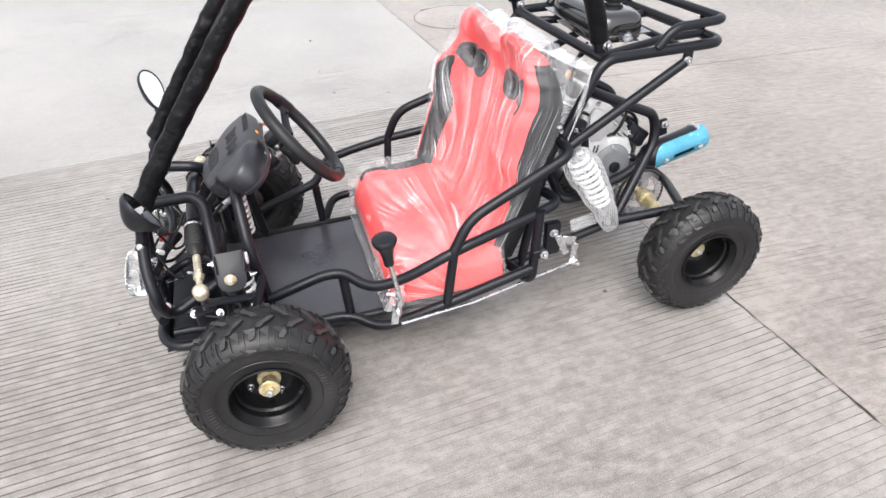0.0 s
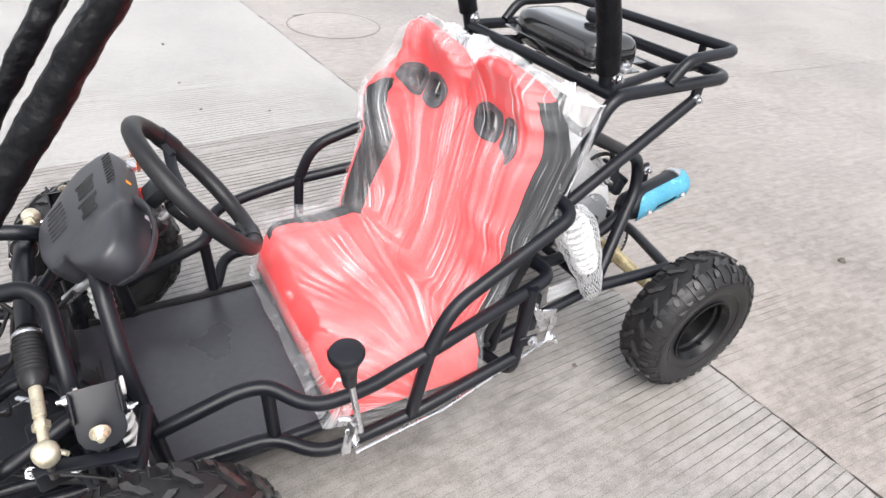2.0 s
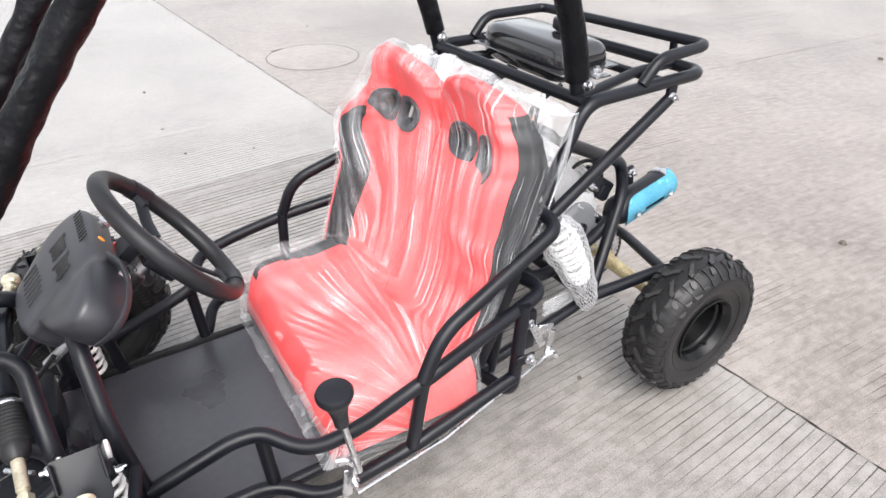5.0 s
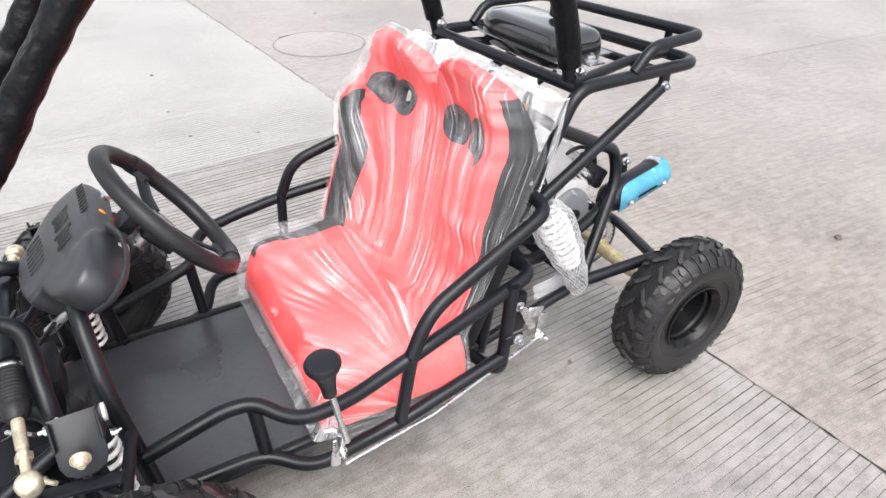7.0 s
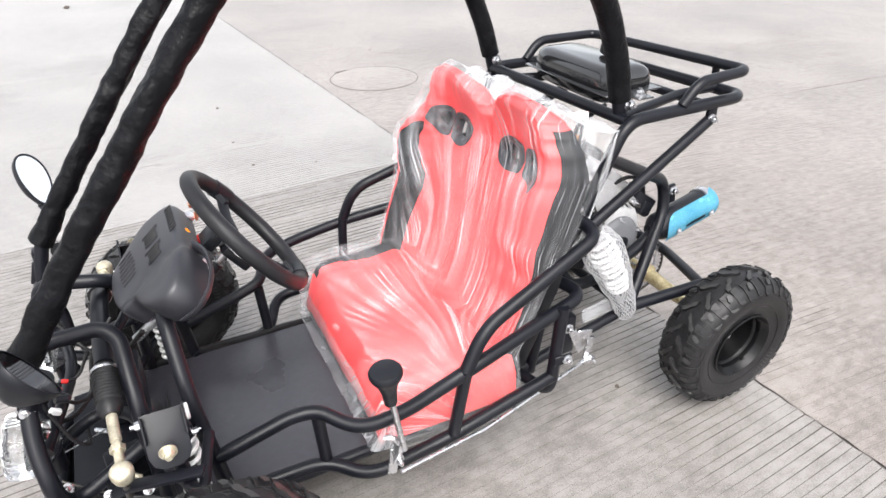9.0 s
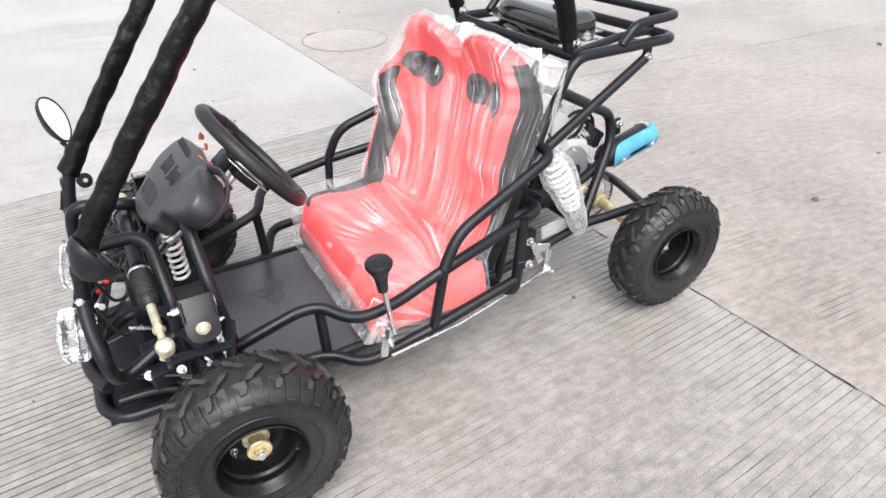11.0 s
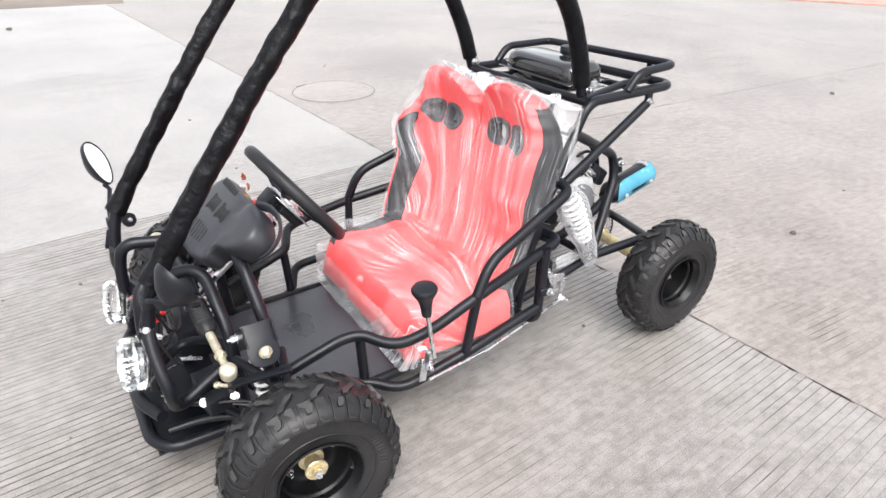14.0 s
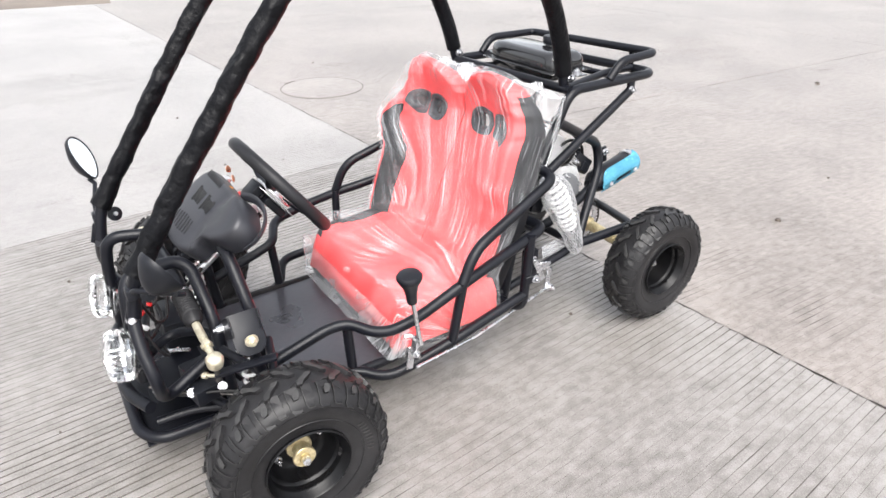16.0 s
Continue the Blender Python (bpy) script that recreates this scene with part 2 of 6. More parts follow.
RED_PAVING = material("reddish paving", (0.36, 0.2, 0.17), 0.9, vary=0.3, scale=4, fine=60, bump=0.3)


# ---- mesh helpers ----
def part(name, bm, mat, parent=None, label="", smooth=True):
    """Links a bmesh as one mesh object under a thing or a part."""
    me = bpy.data.meshes.new(name)
    bmesh.ops.recalc_face_normals(bm, faces=bm.faces)
    bm.to_mesh(me)
    bm.free()
    for m in (mat if isinstance(mat, (list, tuple)) else [mat]):
        me.materials.append(m)
    if smooth:
        me.shade_smooth()
        me.set_sharp_from_angle(angle=radians(40))
    ob = new(name, me)
    if parent:
        ob.parent = parent
    if label:
        ob["label"] = label
    return ob


def empty(name, at=(0, 0, 0), parent=None):
    ob = new(name)
    ob.location = at
    ob.empty_display_size = 0.05
    if parent:
        ob.parent = parent
    return ob


def rounded(points, bend):
    """A line of points whose corners are rounded with about that radius."""
    p = [Vector(q) for q in points]
    out = [p[0]]
    for a, b, c in zip(p, p[1:], p[2:]):
        u, v = a - b, c - b
        cut = min(bend, u.length * 0.48, v.length * 0.48)
        s, e = b + u.normalized() * cut, b + v.normalized() * cut
        for i in range(7):
            t = i / 6
            out.append(s.lerp(b, t).lerp(b.lerp(e, t), t))
    out.append(p[-1])
    return out


def sweep(bm, line, radius, sides=12, cap=True, lump=0.0, scale2=1.0):
    """A pipe along a line of points; radius may be a number or a list."""
    line = [Vector(q) for q in line]
    up = Vector((0.13, 0.27, 0.95))
    rings = []
    for i, c in enumerate(line):
        d = (line[min(i + 1, len(line) - 1)] - line[max(i - 1, 0)]).normalized()
        side = d.cross(up).normalized()
        up = side.cross(d).normalized()
        r = radius[i] if isinstance(radius, (list, tuple)) else radius
        ring = []
        for j in range(sides):
            a = 2 * math.pi * j / sides
            off = side * math.cos(a) + up * math.sin(a) * scale2
            rr = r
            if lump:
                rr += lump * (noise.noise(c * 22 + off * 1.2) + 0.5 * noise.noise(c * 60 + off * 2.0))
            ring.append(bm.verts.new(c + off * rr))
        rings.append(ring)
    for a, b in zip(rings, rings[1:]):
        for j in range(sides):
            bm.faces.new((a[j], a[(j + 1) % sides], b[(j + 1) % sides], b[j]))
    if cap:
        bm.faces.new(rings[0])
        bm.faces.new(rings[-1])
    return bm


def resample(line, step):
    line = [Vector(q) for q in line]
    out = [line[0]]
    for a, b in zip(line, line[1:]):
        n = max(1, int((b - a).length / step))
        out += [a.lerp(b, (i + 1) / n) for i in range(n)]
    return out


def tube(name, points, radius=0.016, bend=0.05, mat=None, parent=None, label="", sides=12):
    return part(name, sweep(bmesh.new(), rounded(points, bend), radius, sides), mat or POWDER, parent, label)


def mirrored(points):
    """The far side's twin; the frame hangs a little lower on that side."""
    return [(x, 0.02 - y, z - 0.02) for x, y, z in points]


def both(name, points, radius=0.016, bend=0.05, mat=None, parent=None, label=""):
    tube(name, points, radius, bend, mat, parent, label)
    tube(name, mirrored(points), radius, bend, mat, parent, label)


def lathe(profile, turn=None, steps=32, bm=None):
    """Turns (radius, height) round the local z axis; turn places it."""
    bm = bm or bmesh.new()
    m = turn or Matrix()
    rings = []
    for r, h in profile:
        rings.append([bm.verts.new(m @ Vector((r * math.cos(2 * math.pi * j / steps), r * math.sin(2 * math.pi * j / steps), h))) for j in range(steps)])
    for a, b in zip(rings, rings[1:]):
        for j in range(steps):
            bm.faces.new((a[j], a[(j + 1) % steps], b[(j + 1) % steps], b[j]))
    bm.faces.new(rings[0])
    bm.faces.new(rings[-1])
    return bm


def box(size, m=None, bevel=0.004, segments=2, bm=None):
    own = bmesh.new()
    bmesh.ops.create_cube(own, size=1.0)
    bmesh.ops.scale(own, vec=size, verts=own.verts)
    if bevel:
        bmesh.ops.bevel(own, geom=own.edges[:], offset=bevel, segments=segments, affect="EDGES", profile=0.5)
    own.transform(m or Matrix())
    if bm is None:
        return own
    me = bpy.data.meshes.new("tmp")
    own.to_mesh(me)
    own.free()
    bm.from_mesh(me)
    bpy.data.meshes.remove(me)
    return bm


def axis_pose(a, b):
    """Puts the local z axis on the way from a to b, starting at a."""
    a, b = Vector(a), Vector(b)
    return Matrix.Translation(a) @ (b - a).to_track_quat("Z", "Y").to_matrix().to_4x4()


def bolt(at, way, r=0.008, parent=None, mat=None, length=0.012):
    a = Vector(at)
    m = axis_pose(a, a + Vector(way))
    bm = lathe([(r * 1.45, -0.001), (r * 1.45, 0.002)], m, 20)
    lathe([(r, 0.002), (r, length * 0.75), (r * 0.85, length)], m, 6, bm)
    lathe([(r * 0.5, length), (r * 0.5, length * 1.5)], m, 10, bm)
    return part("bolt", bm, mat or CHROME, parent, "bright plated bolt")


def plate(outline, thick, m=None, bevel=0.003):
    """A flat sheet with that outline in its own xy plane."""
    bm = bmesh.new()
    lo = [bm.verts.new((x, y, 0)) for x, y in outline]
    hi = [bm.verts.new((x, y, thick)) for x, y in outline]
    bm.faces.new(lo[::-1])
    bm.faces.new(hi)
    n = len(lo)
    for i in range(n):
        bm.faces.new((lo[i], lo[(i + 1) % n], hi[(i + 1) % n], hi[i]))
    if bevel:
        rim = [e for e in bm.edges if len({v.co.z for v in e.verts}) == 1]
        bmesh.ops.bevel(bm, geom=rim, offset=bevel, segments=2, affect="EDGES", profile=0.5)
    bm.transform(m or Matrix())
    return bm


def closed_spline(points, per=5):
    n, out = len(points), []
    for i in range(n):
        p = [Vector(points[(i + k - 1) % n]) for k in range(4)]
        for j in range(per):
            t = j / per
            out.append(0.5 * ((2 * p[1]) + (p[2] - p[0]) * t + (2 * p[0] - 5 * p[1] + 4 * p[2] - p[3]) * t * t + (3 * p[1] - p[0] - 3 * p[2] + p[3]) * t ** 3))
    return out


def spiral(a, b, r, turns, wire, parent, label):
    m = axis_pose(a, b)
    length = (Vector(b) - Vector(a)).length
    n = turns * 16
    line = [m @ Vector((r * math.cos(2 * math.pi * i / 16), r * math.sin(2 * math.pi * i / 16), length * i / n)) for i in range(n + 1)]
    return part("spring", sweep(bmesh.new(), line, wire, 8), WHITE, parent, label)


# ---- ground ----
def ground_mesh():
    bm = bmesh.new()
    bmesh.ops.create_grid(bm, x_segments=8, y_segments=8, size=400)
    bm.transform(Matrix.Translation((0, 0, -0.0095)))
    return bm


ground = tagged(part("ground", ground_mesh(), JOINT), "pale concrete yard reaching to the horizon", "ground", kind="structure")
pavement = tagged(empty("pavement"), "large worn concrete slabs with raked grooves", "pavement", kind="structure")

JOINT_X, JOINT_Y, LEAN = 1.443, 1.70, 0.066


def on_yard(u, v):
    """Slab axes; the joints cross at u = v = 0 and lie slightly askew to the kart."""
    return Vector((JOINT_X + u - LEAN * v, JOINT_Y + v + u * (0.08 if u < 0 else -0.04), 0))


def grooved_slab(u0, u1, v0, v1, strength, seed, mats, gap=0.0275):
    """A slab whose raked grooves are cut into it and fade where it is worn."""
    rnd = random.Random(seed)
    us = [u0 + (u1 - u0) * i / 60 for i in range(61)]
    rows, v = [], v0
    cuts = []
    while v < v1 - 0.02:
        v += gap * rnd.uniform(0.88, 1.12) + (0.04 if rnd.random() < 0.03 else 0.0)
        if v < v1 - 0.015:
            cuts.append((v, rnd.uniform(0.6, 1.15), rnd.uniform(-0.004, 0.004)))
    verts, faces, mi = [], [], []

    def row(make):
        start = len(verts)
        for i, u in enumerate(us):
            verts.append(make(i, u))
        return start

    def worn(u, v):
        w = noise.noise(Vector((u * 0.8 + seed, v * 0.8, 0.3))) + 0.6 * noise.noise(Vector((u * 3.1, v * 3.1 + seed, 1.7))) + 0.35 * noise.noise(Vector((u * 11, v * 11, seed)))
        scuffed = 0.8 * math.exp(-((u + 0.75) / 0.6) ** 2 - ((v + 2.5) / 0.75) ** 2) if strength > 0.8 else 0.0
        sharp = 1.4 if strength > 0.5 else 3.2
        if u > 0 and v < 0:
            scuffed -= 0.15 * math.exp(-(u / 0.45) ** 2)
        if u < 0 and v < 0:
            scuffed -= 0.5 * min(1.0, max(0.0, (-u - 1.3) / 0.5))
        at_end = 0.12 * math.exp(-((u + 0.12) / 0.25) ** 2) if strength > 0.8 else 0.0
        return max(0.0, min(1.15, 0.62 + sharp * w + (strength - 0.62) * 1.6 - scuffed + at_end))

    def edge(v):
        def make(i, u):
            p = on_yard(u + rnd.uniform(-0.004, 0.004) * (i in (0, len(us) - 1)), v + rnd.uniform(-0.003, 0.003))
            return (p.x, p.y, 0)
        return make

    last = row(edge(v0))
    for v, force, skew in cuts:
        trio = []
        wob = [noise.noise(Vector((u * 2.2, v * 9.0, seed))) * 0.004 + skew * u * 0.4 for u in us]
        size = [force * worn(u, v) * (1.0 if strength > 0.5 else 0.6) for u in us]
        for side in (-1, 0, 1):
            def make(i, u):
                chip = 0.012 * noise.noise(Vector((v * 17, seed, u))) + 0.009 * noise.noise(Vector((v * 71, seed, u))) if i in (0, len(us) - 1) else 0.0
                p = on_yard(u + chip, v + wob[i] + side * (0.0003 + 0.0024 * size[i]))
                return (p.x, p.y, -0.0045 * size[i] if side == 0 else 0.0)
            trio.append(row(make))
        for a, b, kind in ((last, trio[0], 0), (trio[0], trio[1], 1), (trio[1], trio[2], 1)):
            for i in range(len(us) - 1):
                faces.append((a + i, a + i + 1, b + i + 1, b + i))
                mi.append(kind)
        last = trio[2]
    end = row(edge(v1))
    for i in range(len(us) - 1):
        faces.append((last + i, last + i + 1, end + i + 1, end + i))
        mi.append(0)
    # the sides of the slab
    rim = [[0 + i for i in range(len(us))], [end + i for i in range(len(us))]]
    for line in rim:
        base = len(verts)
        for i in line:
            x, y, z = verts[i]
            verts.append((x, y, -0.028))
        for i in range(len(line) - 1):
            faces.append((line[i], line[i + 1], base + i + 1, base + i))
            mi.append(0)
    me = bpy.data.meshes.new("slab")
    me.from_pydata(verts, [], faces)
    me.polygons.foreach_set("material_index", mi)
    for m in mats:
        me.materials.append(m)
    ob = new("slab", me)
    ob.parent = pavement
    return ob


G = 0.003
grooved_slab(-6.0, -G, -5.2, -G, 0.81, 3, (CONCRETE, GROOVE))
grooved_slab(G, 6.0, -5.2, -G, -0.6, 8, (CONCRETE_B, GROOVE))
grooved_slab(-6.0, -G, G, 5.2, -0.1, 12, (CONCRETE_C, GROOVE))
grooved_slab(G, 6.0, G, 5.2, -0.6, 17, (CONCRETE_B, GROOVE))


def plain_slabs():
    """The slabs farther off, each a thick plate with its own edges."""
    shared = {}
    for i in range(-6, 6):
        for j in range(-5, 7):
            if i in (-1, 0) and j in (-1, 0):
                continue
            u0, v0 = i * 6.0 + G, j * 5.2 + G
            key = (1 if i >= 0 else 2 if j > 0 else 0, i >= 0)
            if key not in shared:
                me = bpy.data.meshes.new("slab")
                bm = box((6.0 - 2 * G, 5.2 - 2 * G, 0.028), Matrix.Translation((3.0 - G, 2.6 - G, -0.014)), 0.003, 1)
                for vert in bm.verts:
                    vert.co.x, vert.co.y = vert.co.x - LEAN * vert.co.y, vert.co.y + vert.co.x * (-0.04 if i >= 0 else 0.08)
                bm.to_mesh(me)
                bm.free()
                me.materials.append((CONCRETE, CONCRETE_B, CONCRETE_C)[key[0]])
                shared[key] = me
            ob = new("slab", shared[key])
            ob.location = on_yard(u0, v0)
            ob.parent = pavement


plain_slabs()

# ---- the go-kart ----
kart = tagged(empty("go_kart"), "black tube-frame two-seat go-kart, new, with red seat still wrapped in plastic", "go-kart")

TYRE_R, TYRE_W = 0.222, 0.175
# half cross-section of the carcass: (way along it, radius, side)
SECTION = [(0.0, 0.2120, 0.0), (0.03, 0.2110, 0.03), (0.055, 0.2060, 0.055), (0.075, 0.1950, 0.0715), (0.092, 0.1800, 0.0800),
           (0.11, 0.1620, 0.0830), (0.128, 0.1440, 0.0795), (0.143, 0.1300, 0.0730), (0.153, 0.1200, 0.0690), (0.163, 0.1100, 0.0675), (0.173, 0.1005, 0.0680)]


def on_section(s):
    for (a, r0, w0), (b, r1, w1) in zip(SECTION, SECTION[1:]):
        if s <= b:
            t = (s - a) / (b - a)
            return r0 + (r1 - r0) * t, w0 + (w1 - w0) * t
    return SECTION[-1][1:]


def tyre_point(s, angle, side, lift=0.0):
    r, w = on_section(s)
    r2, w2 = on_section(s + 0.003)
    r1, w1 = on_section(max(0.0, s - 0.003))
    d = Vector((w2 - w1, r2 - r1)).normalized()
    r, w = r + d.x * lift, w - d.y * lift
    return Vector((r * math.cos(angle), side * w, r * math.sin(angle)))


def tyre_mesh():
    bm = bmesh.new()
    prof = [(r, -w) for _, r, w in SECTION[::-1]] + [(r, w) for _, r, w in SECTION[1:]]
    steps = 72
    rings = [[bm.verts.new((r * math.cos(2 * math.pi * j / steps), w, r * math.sin(2 * math.pi * j / steps))) for j in range(steps)] for r, w in prof]
    for a, b in zip(rings, rings[1:]):
        for j in range(steps):
            bm.faces.new((a[j], a[(j + 1) % steps], b[(j + 1) % steps], b[j]))
    # raised rings on the sidewall and a fine rib near the bead
    for side in (-1, 1):
        for s, wide, lift in ((0.1, 0.0016, 0.0016), (0.137, 0.002, 0.0022)):
            loops = []
            for ds, up in ((-wide, -0.0005), (-wide * 0.5, lift), (wide * 0.5, lift), (wide, -0.0005)):
                loops.append([bm.verts.new(tyre_point(s + ds, 2 * math.pi * j / steps, side, up)) for j in range(steps)])
            for a, b in zip(loops, loops[1:]):
                for j in range(steps):
                    bm.faces.new((a[j], a[(j + 1) % steps], b[(j + 1) % steps], b[j]))

    def lug(stations, side, high=0.0095):
        """A block of tread: (way, angle, half-width) from the crown to the shoulder."""
        loops = []
        for s, a, half in stations:
            r, _ = on_section(s)
            loops.append([bm.verts.new(tyre_point(s, a + e * half / r, side, h)) for e, h in ((-1.15, -0.002), (-0.92, high), (0.92, high), (1.15, -0.002))])
        for p, q in zip(loops, loops[1:]):
            for i in range(3):
                f = bm.faces.new((p[i], p[i + 1], q[i + 1], q[i]))
                f.material_index = 1 if i == 1 else 0
        for p in (loops[0], loops[-1]):
            bm.faces.new(p)

    pitch = 2 * math.pi / 18

    def ridge(path, side, half=0.0009, high=0.0024):
        """A thin moulded line along (way, angle) points."""
        pts = []
        for (s0, a0), (s1, a1) in zip(path, path[1:]):
            steps_ = 4
            pts += [(s0 + (s1 - s0) * i / steps_, a0 + (a1 - a0) * i / steps_) for i in range(steps_)]
        pts.append(path[-1])
        loops = []
        for i, (s, a) in enumerate(pts):
            s0, a0 = pts[max(0, i - 1)]
            s1, a1 = pts[min(len(pts) - 1, i + 1)]
            r, _ = on_section(s)
            d = Vector((s1 - s0, (a1 - a0) * r)).normalized()
            loops.append([bm.verts.new(tyre_point(s - d.y * half * e, a + d.x * half * e / r, side, h)) for e, h in ((-1.6, -0.001), (-0.8, high), (0.8, high), (1.6, -0.001))])
        for p, q in zip(loops, loops[1:]):
            for i in range(3):
                bm.faces.new((p[i], p[i + 1], q[i + 1], q[i])).material_index = 1 if i == 1 else 0

    def block(outline, side, high, top=1, slack=0.0016):
        """A sharp-edged block of tread with that outline of (way, angle) corners."""
        ms, ma = sum(p[0] for p in outline) / len(outline), sum(p[1] for p in outline) / len(outline)
        low, rim_ = [], []
        for s, a in outline:
            d = Vector((s - ms, (a - ma) * 0.2)).normalized() * slack
            low.append(bm.verts.new(tyre_point(s + d.x, a + d.y / 0.2, side, -0.0025)))
            rim_.append(bm.verts.new(tyre_point(max(0.0, s), a, side, high)))
        for i in range(len(low)):
            q = (i + 1) % len(low)
            bm.faces.new((low[i], low[q], rim_[q], rim_[i]))
        bm.faces.new(rim_).material_index = top

    rnd = random.Random(4)
    for k in range(18):
        for side, shift in ((-1, 0.0), (1, 0.5)):
            a = (k + shift) * pitch
            # a bent bar on the crown with a scuffed top, and a small block on the shoulder
            block([(s, a + e) for s, e in ((0.001, -0.055), (0.001, 0.015), (0.013, 0.06), (0.024, 0.135), (0.037, 0.155), (0.037, 0.095), (0.026, 0.06), (0.013, -0.015))], side, 0.009)
            block([(s, a + e) for s, e in ((0.045, 0.165), (0.044, 0.21), (0.057, 0.245), (0.066, 0.24), (0.065, 0.19), (0.054, 0.16))], side, 0.0062)
            # broad low ribs that run down the shoulder, each with a raised line that hooks round at its end
            for c, wide, end in ((0.07, 0.055, 0.09), (0.235, 0.07, 0.096)):
                block([(s, a + c + e) for s, e in ((0.034, -wide), (0.034, wide), (0.062, wide), (end - 0.009, wide), (end - 0.002, wide * 0.6), (end - 0.002, -wide * 0.8), (0.062, -wide))], side, 0.0026, 0)
                ridge([(0.036, a + c + wide * 0.9), (0.06, a + c + wide), (end - 0.008, a + c + wide), (end, a + c + wide * 0.5), (end, a + c - wide)], side, 0.001, 0.0042)
            ridge([(0.024, a + 0.15), (0.026, a + 0.2), (0.04, a + pitch * 0.8)], side, 0.0008, 0.0018)
            # mould flash and nicks
            for _ in range(2):
                s, c = rnd.uniform(0.02, 0.06), a + rnd.uniform(0, pitch)
                ridge([(s, c), (s + rnd.uniform(-0.006, 0.006), c + rnd.uniform(0.02, 0.05))], side, 0.0007, 0.0014)
    # moulded lettering as plain bars
    for side in (-1, 1):
        for start in (0.3, 3.4):
            for i in range(9):
                a = start + i * 0.075
                lug([(0.113, a, 0.0022), (0.121, a, 0.0022), (0.129, a, 0.0022)], side, 0.0014)
    return bm


def build_wheel(name, label, deep=0.0):
    """Axle along y; the outer face looks to minus y; deep sets the disc and hub back."""
    w = tagged(empty(name, parent=kart), label)
    tyre = part("tyre", tyre_mesh(), (RUBBER, RUBBER_WORN), w, "knobbly black tyre with chevron lugs")
    turn = Matrix.Rotation(radians(90), 4, "X")
    part("rim", lathe([(r * 0.9, h) for r, h in ((0.108, -0.073), (0.1165, -0.073), (0.1165, -0.066), (0.110, -0.06), (0.106, -0.03), (0.1, 0.0), (0.106, 0.03), (0.110, 0.06),
                       (0.1165, 0.067), (0.1165, 0.074), (0.1125, 0.0765), (0.109, 0.073), (0.106, 0.06), (0.0995, 0.055), (0.0975, 0.05), (0.0965, 0.036), (0.0905, 0.031), (0.0885, 0.026),
                       (0.0875, 0.012 - deep), (0.082, 0.006 - deep), (0.079, -0.004 - deep), (0.07, -0.012 - deep), (0.058, -0.014 - deep), (0.03, -0.014 - deep), (0.0005, -0.014 - deep))], turn, 64), RIM_PAINT, w, "black steel rim")
    hub = turn @ Matrix.Translation((0, 0, -deep))
    part("hub_flange", lathe([(0.031, -0.014), (0.032, -0.004), (0.031, 0.0), (0.02, 0.003), (0.0165, 0.012), (0.016, 0.03)], hub, 28), GOLD, w, "yellow zinc plated hub flange")
    part("hub_cap", lathe([(0.016, 0.029), (0.0275, 0.031), (0.0285, 0.036), (0.0265, 0.039), (0.014, 0.04), (0.013, 0.047), (0.0005, 0.048)], hub, 28), GOLD, w, "yellow zinc plated hub washer")
    for k in range(4):
        a = radians(45 + 90 * k)
        bolt((0.058 * math.cos(a), 0.01 + deep, 0.058 * math.sin(a)), (0, -1, 0), 0.0065, w)
    part("axle_nut", lathe([(0.011, 0.046), (0.011, 0.055), (0.006, 0.056), (0.006, 0.061)], hub, 6), CHROME, w, "bright axle nut")
    part("valve", sweep(bmesh.new(), [(0.087, -0.04, 0.02), (0.076, -0.062, 0.018)], 0.0045, 8), RUBBER, w)
    return w


wheel = build_wheel("front_wheel", "front wheel with knobbly black tyre and gold hub")
wheel.matrix_basis = pose(0.0, -0.525, TYRE_R, 0, 20, -3)
copy_thing(wheel, pose(0.0, 0.525, TYRE_R, 0, 50, 177))
rear = build_wheel("rear_wheel", "rear wheel with knobbly black tyre and recessed gold hub", 0.045)
rear.matrix_basis = pose(1.425, -0.39, TYRE_R * 0.965, 0, 75, 0)
rear.scale = (0.965, 0.84, 0.965)
copy_thing(rear, pose(1.425, 0.39, TYRE_R * 0.965, 0, 10, 180))

# tubes of the frame, near side first and its mirror image
tube("side_rail", [(0.035, -0.268, 0.288), (0.2, -0.275, 0.34), (0.255, -0.288, 0.345), (0.322, -0.362, 0.322), (0.42, -0.388, 0.354), (0.565, -0.408, 0.43),
                   (0.918, -0.348, 0.487), (0.885, -0.25, 0.487)], 0.016, 0.06, parent=kart)
tube("side_rail", [(0.035, 0.288, 0.268), (0.2, 0.29, 0.32), (0.258, 0.3, 0.337), (0.305, 0.41, 0.362), (0.42, 0.432, 0.379), (0.568, 0.44, 0.4),
                   (0.918, 0.368, 0.467), (0.885, 0.27, 0.467)], 0.016, 0.045, parent=kart)
tube("side_hoop", [(0.56, -0.408, 0.428), (0.613, -0.392, 0.515), (0.94, -0.348, 0.645), (0.925, -0.26, 0.658)], 0.016, 0.06, parent=kart)
tube("side_hoop", [(0.562, 0.436, 0.4), (0.605, 0.425, 0.51), (0.94, 0.37, 0.635), (0.925, 0.28, 0.64)], 0.016, 0.06, parent=kart)
tube("lower_rail", [(-0.05, -0.265, 0.16), (0.262, -0.28, 0.175), (0.34, -0.352, 0.154), (0.545, -0.385, 0.225), (0.828, -0.37, 0.28)], 0.016, 0.06, parent=kart)
tube("lower_rail", [(-0.05, 0.285, 0.14), (0.262, 0.3, 0.155), (0.318, 0.415, 0.195), (0.545, 0.425, 0.208), (0.828, 0.39, 0.26)], 0.016, 0.045, parent=kart)
